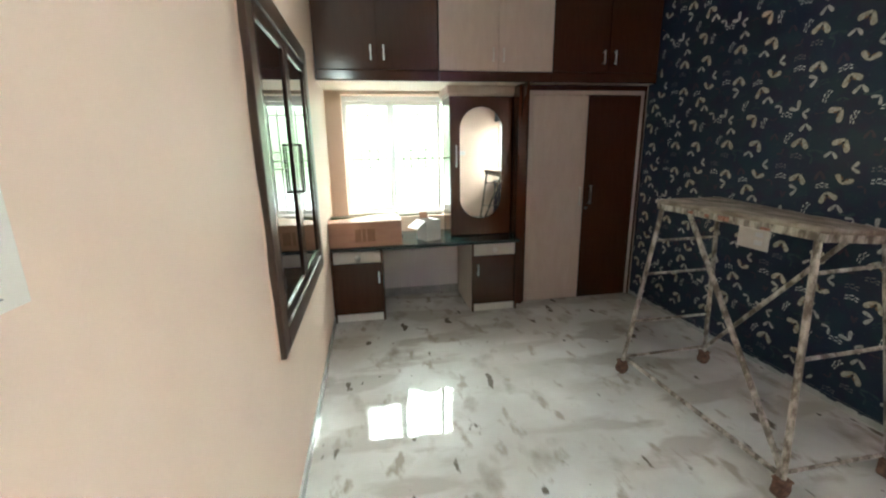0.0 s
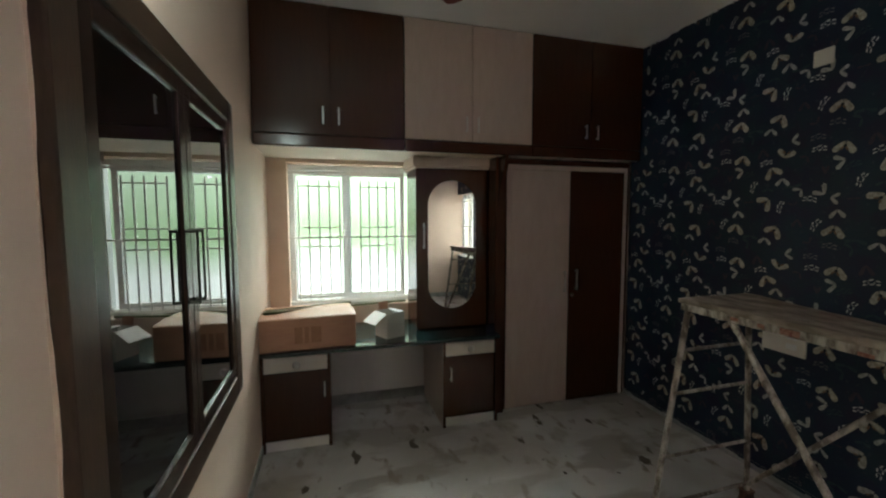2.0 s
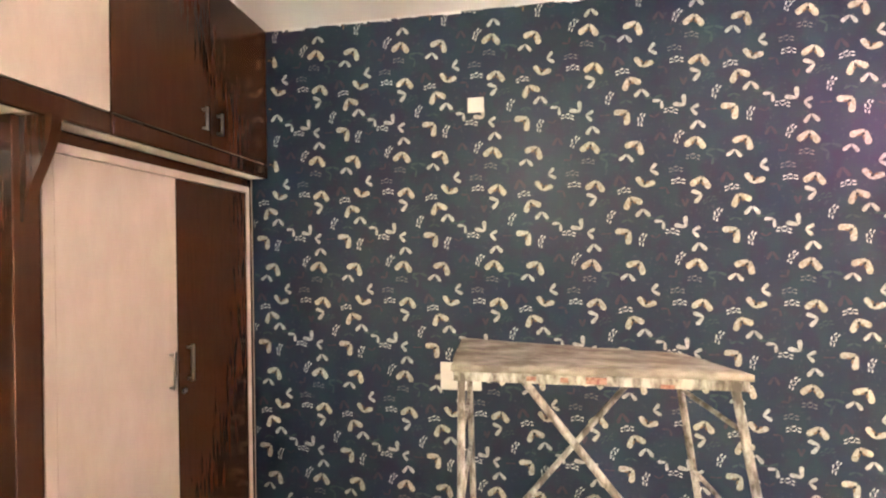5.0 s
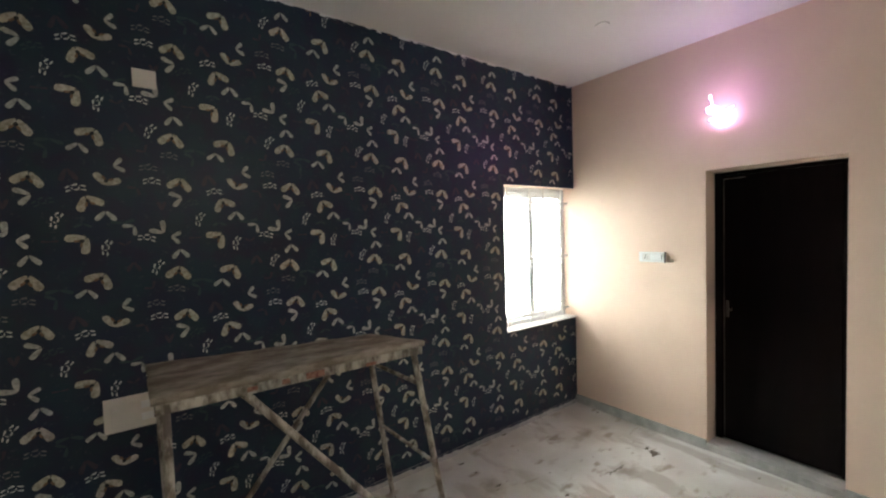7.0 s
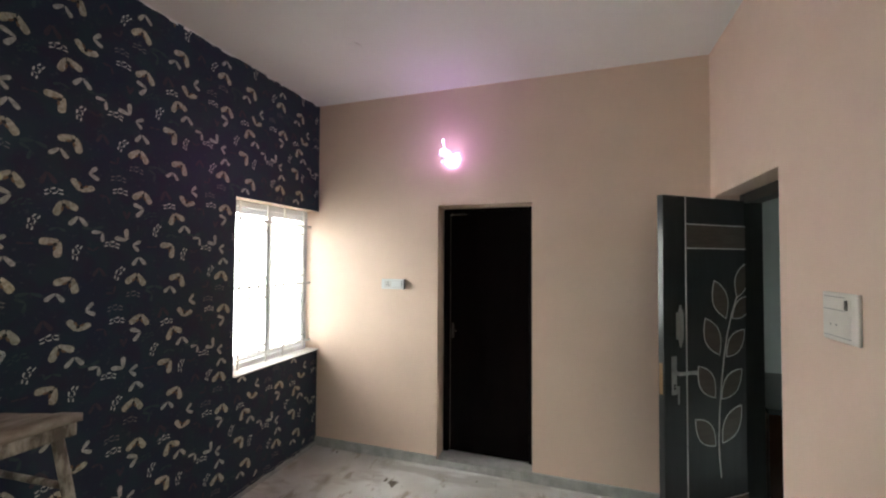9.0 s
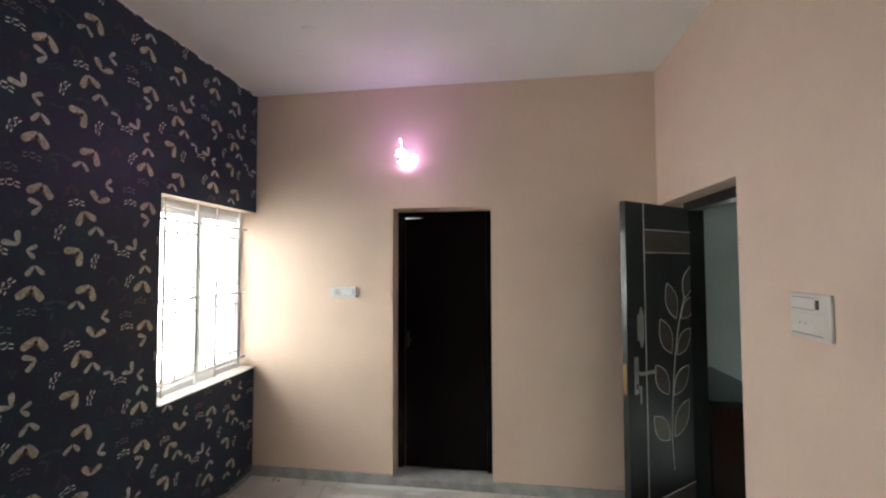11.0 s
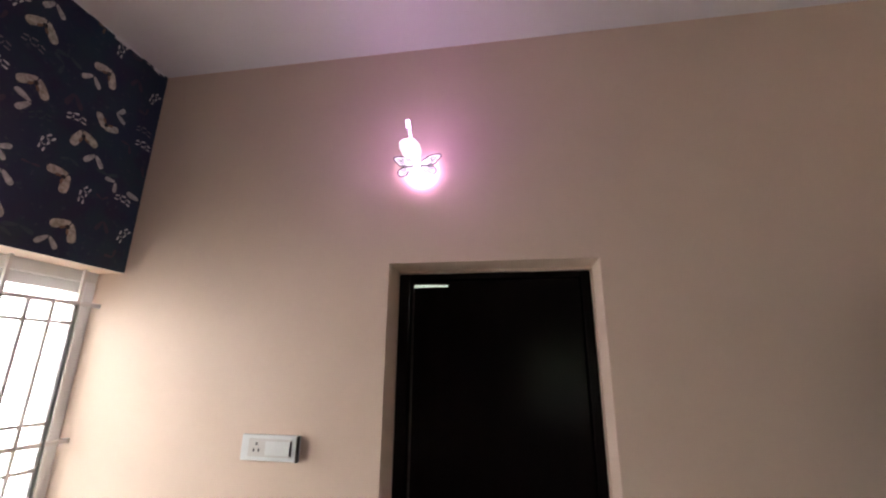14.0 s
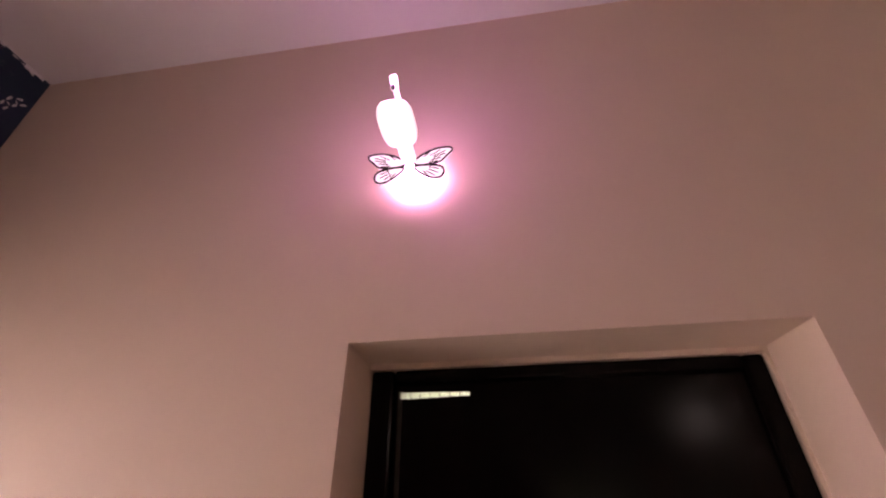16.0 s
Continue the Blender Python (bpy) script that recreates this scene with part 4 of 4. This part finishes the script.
# ---- scaffold ----
def scaffold():
    s = thing("scaffold_trestle", (2.35, 2.15, 0), "paint-splashed steel trestle with a plank platform", "scaffold")
    tops = {"nw": (2.182, 2.662, 1.135), "ne": (2.600, 2.675, 1.135), "sw": (2.180, 1.735, 1.135), "se": (2.585, 1.765, 1.095)}
    feet = {"nw": (2.005, 2.66, 0.07), "ne": (2.64, 2.66, 0.07), "sw": (2.075, 1.60, 0.07), "se": (2.655, 1.60, 0.07)}

    def on(k, z):
        a, b = Vector(feet[k]), Vector(tops[k])
        return a + (b - a) * ((z - a.z) / (b.z - a.z))

    for k in tops:
        leg = part("leg", rod(feet[k], tops[k], 0.0145, 14), TUBE, s, smooth=False)
        x, y, _ = feet[k]
        bm = rod((x, y - 0.016, 0.040), (x, y + 0.016, 0.040), 0.040, 18)
        cuboid(x - 0.022, x + 0.022, y - 0.026, y - 0.020, 0.03, 0.09, 0.002, bm)
        cuboid(x - 0.022, x + 0.022, y + 0.020, y + 0.026, 0.03, 0.09, 0.002, bm)
        cuboid(x - 0.028, x + 0.028, y - 0.028, y + 0.028, 0.085, 0.095, 0.002, bm)
        part("caster", bm, RUST, leg, "rusty caster wheel")
    for a, b, zs in (("nw", "ne", (0.92, 0.70, 0.375)), ("sw", "se", (0.985, 0.62, 0.12))):
        for z in zs:
            part("rung", rod(on(a, z), on(b, z), 0.009, 12), TUBE, s)
    part("rail", rod(on("nw", 0.12), on("sw", 0.10), 0.0135, 12), TUBE, s)
    part("rail", rod(on("ne", 0.13), on("nw", 0.12), 0.010, 12), TUBE, s)
    part("brace", rod((2.180, 2.44, 1.135), on("sw", 0.11), 0.0145, 12), TUBE, s)
    part("brace", rod((2.590, 1.88, 1.100), on("ne", 0.12), 0.0125, 12), TUBE, s)
    # the platform: a steel rim and one warped sheet of worn board
    corner = {(0, 0): Vector((2.160, 1.697, 1.158)), (1, 0): Vector((2.600, 1.742, 1.114)), (0, 1): Vector((2.162, 2.690, 1.158)), (1, 1): Vector((2.618, 2.702, 1.156))}

    def at(u, v):
        return (corner[0, 0] * (1 - u) + corner[1, 0] * u) * (1 - v) + (corner[0, 1] * (1 - u) + corner[1, 1] * u) * v

    for name, a, b in (("rim", (0, 0), (0, 1)), ("rim", (1, 0), (1, 1)), ("rim", (0, 0), (1, 0)), ("rim", (0, 1), (1, 1))):
        inset = Vector((0.010, 0, -0.019)) if a[0] == b[0] == 0 else Vector((-0.010, 0, -0.019)) if a[0] == b[0] else Vector((0, 0.010 if a[1] == 0 else -0.010, -0.019))
        p, q = corner[a] + inset, corner[b] + inset
        m = Matrix.Translation(p) @ (q - p).to_track_quat("X", "Z").to_matrix().to_4x4()
        part(name, cuboid(0, (q - p).length, -0.009, 0.009, -0.018, 0.018, 0.003, None, m), TUBE, s)
    nu, nv = 12, 26
    bm = bmesh.new()
    grid = {}
    for k, lift in ((0, 0.0), (1, 0.026)):
        for i in range(nu + 1):
            for j in range(nv + 1):
                edge = i in (0, nu) or j in (0, nv)
                p = at(-0.012 + 1.024 * i / nu, -0.008 + 1.016 * j / nv)
                wob = noise.noise(p * 9) * 0.004 + noise.noise(p * 31) * 0.0015
                shift = Vector((noise.noise(p * 24 + Vector((5, 0, 0))), noise.noise(p * 24 + Vector((0, 5, 0))), 0)) * (0.007 if edge else 0.0)
                sag = -0.008 * math.sin(math.pi * j / nv) * math.sin(math.pi * i / nu)
                grid[k, i, j] = bm.verts.new(p + shift + Vector((0, 0, lift + (wob - (0.004 if edge else 0) if k else wob * 0.4) + sag)))
    for i in range(nu):
        for j in range(nv):
            bm.faces.new((grid[1, i, j], grid[1, i + 1, j], grid[1, i + 1, j + 1], grid[1, i, j + 1]))
            bm.faces.new((grid[0, i, j], grid[0, i, j + 1], grid[0, i + 1, j + 1], grid[0, i + 1, j]))
    for i in range(nu):
        for j in (0, nv):
            bm.faces.new((grid[0, i, j], grid[0, i + 1, j], grid[1, i + 1, j], grid[1, i, j]))
    for j in range(nv):
        for i in (0, nu):
            bm.faces.new((grid[0, i, j], grid[0, i, j + 1], grid[1, i, j + 1], grid[1, i, j]))
    part("platform_board", bm, BOARD, s, "warped board crusted with paint and plaster", True)
    for y, long, z, high in ((2.15, 0.07, 1.128, 0.024), (2.39, 0.035, 1.132, 0.016), (1.93, 0.045, 1.122, 0.014), (2.28, 0.028, 1.130, 0.018)):
        part("paint_spot", cuboid(2.1595, 2.1618, y, y + long, z, z + high, 0.0005), REDSPOT, s, "patch of dried red paint on the rim")


scaffold()


# ---- switches and sockets ----
def plate(name, m, wide, high, label, bits, mat=PLATE2):
    """A wall plate with its modules; in its own plane u along, v up, w out of the wall."""
    p = thing(name, m.translation, label, "switch plate")
    bm = cuboid(-wide / 2, wide / 2, -high / 2, high / 2, 0.0, 0.011, 0.003)
    bmesh.ops.transform(bm, matrix=m, verts=bm.verts)
    base = part("plate", bm, mat, p)
    for nm, u0, u1, v0, v1, w0, w1, mm in bits:
        bm = cuboid(u0, u1, v0, v1, w0, w1, 0.001)
        bmesh.ops.transform(bm, matrix=m, verts=bm.verts)
        part(nm, bm, mm, base)
    return p


south = Matrix(((-1, 0, 0, 2.270), (0, 0, 1, YS), (0, 1, 0, 1.417), (0, 0, 0, 1)))
plate("switch_socket", south, 0.212, 0.082, "white socket and switch plate on the peach wall",
      [("module", -0.078, 0.080, -0.028, 0.028, 0.010, 0.0125, WHITE), ("rocker", -0.014, 0.074, -0.022, 0.022, 0.012, 0.017, PLATE2), ("gap", 0.0745, 0.0785, -0.022, 0.022, 0.012, 0.0135, BLACK),
       ("hole", -0.060, -0.054, -0.012, -0.002, 0.012, 0.0132, BLACK), ("hole", -0.042, -0.036, -0.012, -0.002, 0.012, 0.0132, BLACK), ("hole", -0.052, -0.044, 0.008, 0.016, 0.012, 0.0132, BLACK),
       ("end_cap", 0.0985, 0.1055, -0.040, 0.040, 0.008, 0.020, BRONZE)])
west = Matrix(((0, 0, 1, 0.0), (1, 0, 0, 0.797), (0, 1, 0, 1.438), (0, 0, 0, 1)))
plate("switch_board", west, 0.19, 0.160, "ivory switchboard beside the room door",
      [("module", -0.085, 0.060, 0.028, 0.062, 0.010, 0.012, PLATE), ("module", -0.085, 0.060, -0.060, 0.010, 0.010, 0.012, PLATE), ("rocker", 0.032, 0.046, 0.026, 0.058, 0.011, 0.015, BRONZE),
       ("gap", -0.085, 0.028, 0.0215, 0.024, 0.010, 0.0128, LINE), ("gap", -0.085, 0.028, 0.064, 0.0665, 0.010, 0.0128, LINE), ("hole", -0.048, -0.042, -0.03, -0.024, 0.012, 0.0134, LINE), ("hole", -0.018, -0.012, -0.03, -0.024, 0.012, 0.0134, LINE), ("gap", -0.085, 0.06, -0.066, -0.0635, 0.010, 0.0128, LINE)], PLATE)
east_high = Matrix(((0, 0, -1, PAPER_X), (-1, 0, 0, 2.655), (0, 1, 0, 2.430), (0, 0, 0, 1)))
plate("blank_plate", east_high, 0.092, 0.084, "small ivory blank plate high on the wallpaper", [("cover", -0.038, 0.038, -0.034, 0.034, 0.010, 0.0125, PLATE)], PLATE)
east_low = Matrix(((0, 0, -1, PAPER_X), (-1, 0, 0, 2.762), (0, 1, 0, 0.874), (0, 0, 0, 1)))
plate("socket_board", east_low, 0.236, 0.158, "ivory socket board on the wallpaper behind the trestle",
      [("module", -0.09, 0.09, -0.055, 0.055, 0.010, 0.013, PLATE), ("rocker", 0.020, 0.075, 0.012, 0.045, 0.012, 0.017, PLATE2), ("rocker", 0.020, 0.075, -0.045, -0.012, 0.012, 0.017, PLATE2)], PLATE)


# ---- lamps ----
def smooth_ring(points, rounds=2):
    for _ in range(rounds):
        out = []
        for (a, b), (c, d) in zip(points, list(points[1:]) + [points[0]]):
            out += [(a * 0.75 + c * 0.25, b * 0.75 + d * 0.25), (a * 0.25 + c * 0.75, b * 0.25 + d * 0.75)]
        points = out
    return points


def butterfly_lamp():
    l = thing("butterfly_lamp", (1.784, YS, 2.42), "lit plug-in wall lamp with acrylic butterfly wings", "lamp")
    # a rounded white body that stands out from the wall above the wings
    ring = []
    for k in range(40):
        a = 2 * math.pi * k / 40
        u, v = math.cos(a), math.sin(a)
        ring.append((0.035 * math.copysign(abs(u) ** 0.6, u), 0.052 * math.copysign(abs(v) ** 0.6, v)))
    bm = prism(ring, 0.032, Matrix(((1, 0, 0, 1.787), (0, 1, 0, -0.462), (0, 0, 1, 2.424), (0, 0, 0, 1))))
    rim = [e for e in bm.edges if abs(e.verts[0].co.z - e.verts[1].co.z) < 1e-5]
    bmesh.ops.bevel(bm, geom=rim, offset=0.012, segments=4, profile=0.5, affect="EDGES")
    part("holder", bm, LAMPBODY, l, "rounded white glowing lamp body")
    part("stem", cuboid(1.770, 1.800, YS + 0.001, -0.508, 2.428, 2.452, 0.006), LAMPBODY, l)
    tip = rod((1.775, -0.424, 2.452), (1.784, -0.420, 2.496), 0.0060, 10, None, 0.0050)
    cuboid(-0.0080, 0.0080, -0.006, 0.006, 0, 0.042, 0.004, tip, Matrix.Translation((1.784, -0.420, 2.490)) @ Matrix.Rotation(radians(8), 4, "Y"))
    plug = part("plug", tip, PLUG, l, "slim white lever on top, with a faint added glow")
    part("pin", rod((1.786, -0.417, 2.488), (1.786, -0.408, 2.488), 0.004, 8), VEIN, plug, "small dark pin")
    m = Matrix(((1, 0, 0, 1.784), (0, 0, 1, YS + 0.024), (0, 1, 0, 2.425), (0, 0, 0, 1)))
    fore = ((0.006, 0.0), (0.020, 0.022), (0.055, 0.041), (0.090, 0.041), (0.094, 0.030), (0.076, 0.012), (0.068, -0.001), (0.030, -0.005))
    hind = ((0.006, -0.003), (0.050, -0.006), (0.070, -0.012), (0.076, -0.030), (0.066, -0.045), (0.044, -0.042), (0.018, -0.022))
    for flip in (1, -1):
        wing, veins = bmesh.new(), bmesh.new()
        for lobe in (fore, hind):
            pts = smooth_ring([(p * flip, q) for p, q in lobe])
            merge(wing, prism(pts, 0.004, m))
            loop = [(p, q, 0.006) for p, q in pts]
            for a, b in zip(loop, loop[1:] + loop[:1]):
                rod(a, b, 0.0023, 6, veins)
            for k in range(6, len(loop) - 8, 3):
                a, e = Vector((0.012 * flip, 0.0, 0.006)), Vector(loop[k])
                rod(a + (e - a) * 0.50, a + (e - a) * 0.84, 0.0014, 5, veins)
        wob = part("wing", wing, WINGLOW, l, "clear acrylic butterfly wing")
        bmesh.ops.transform(veins, matrix=m, verts=veins.verts)
        part("vein", veins, VEIN, wob, "thin brown vein lines")
    part("bulb", ball((1.770, YS + 0.013, 2.402), 0.046, (1.05, 0.27, 1.0)), BULB, l, "glowing pinkish white bulb", True)


butterfly_lamp()


def bulb_lamp():
    l = thing("wall_lamp", (0, 2.22, 2.45), "white bulb lamp glowing high on the wall", "lamp")
    part("base", rod((0.0, 2.22, 2.45), (0.016, 2.22, 2.45), 0.045, 24), PLATE2, l)
    part("holder", rod((0.012, 2.22, 2.45), (0.052, 2.22, 2.425), 0.018, 16), PLATE2, l)
    part("bulb", ball((0.055, 2.22, 2.368), 0.033, (1, 1, 1.4)), BULBW, l, "glowing white bulb", True)


bulb_lamp()


def ceiling_fan():
    c = Vector((1.45, 2.74, 2.755))
    f = thing("ceiling_fan", (c.x, c.y, HC), "maroon three-blade ceiling fan at rest", "fan")
    part("canopy", rod((c.x, c.y, HC), (c.x, c.y, HC - 0.07), 0.05, 24, None, 0.03), FANRED, f)
    part("rod", rod((c.x, c.y, HC - 0.06), (c.x, c.y, c.z + 0.05), 0.012, 14), FANRED, f)
    body = ball(c, 0.095, (1, 1, 0.55), seg=28)
    rod(c + Vector((0, 0, 0.03)), c + Vector((0, 0, 0.09)), 0.05, 24, body, 0.03)
    rod(c - Vector((0, 0, 0.065)), c - Vector((0, 0, 0.03)), 0.05, 24, body, 0.075)
    part("motor", body, FANRED, f, "rounded maroon motor housing", True)
    for a in (7, 127, 247):
        m = Matrix.Translation(c) @ Matrix.Rotation(radians(a), 4, "Z") @ Matrix.Rotation(radians(9), 4, "X")
        bracket = cuboid(0.07, 0.19, -0.018, 0.018, -0.004, 0.004, 0.002, None, m)
        arm = part("bracket", bracket, STEEL, f)
        pts = [(0.15, -0.045), (0.35, -0.062), (0.60, -0.066), (0.635, -0.05), (0.64, 0.0), (0.62, 0.05), (0.58, 0.062), (0.35, 0.058), (0.15, 0.042)]
        part("blade", prism(pts, 0.004, m @ Matrix.Translation((0, 0, -0.006))), FANRED, f, "flat maroon blade")


ceiling_fan()
hook = thing("ceiling_box", (2.17, 0.225, HC), "small round white cover on the ceiling", "cover")
part("cover", rod((2.17, 0.225, HC), (2.17, 0.225, HC - 0.008), 0.045, 24), CEIL, hook)


# ---- next room ----
def counter():
    c = thing("low_counter", (-0.46, -0.8, 0), "dark low counter with a polished stone top", "counter")
    part("body", cuboid(-0.66, -0.25, -1.35, -0.46, 0, 0.715, 0.003), DARK, c)
    part("top", cuboid(-0.69, -0.235, -1.38, -0.44, 0.716, 0.75, 0.004), GRANITE, c, "polished dark stone top")


counter()
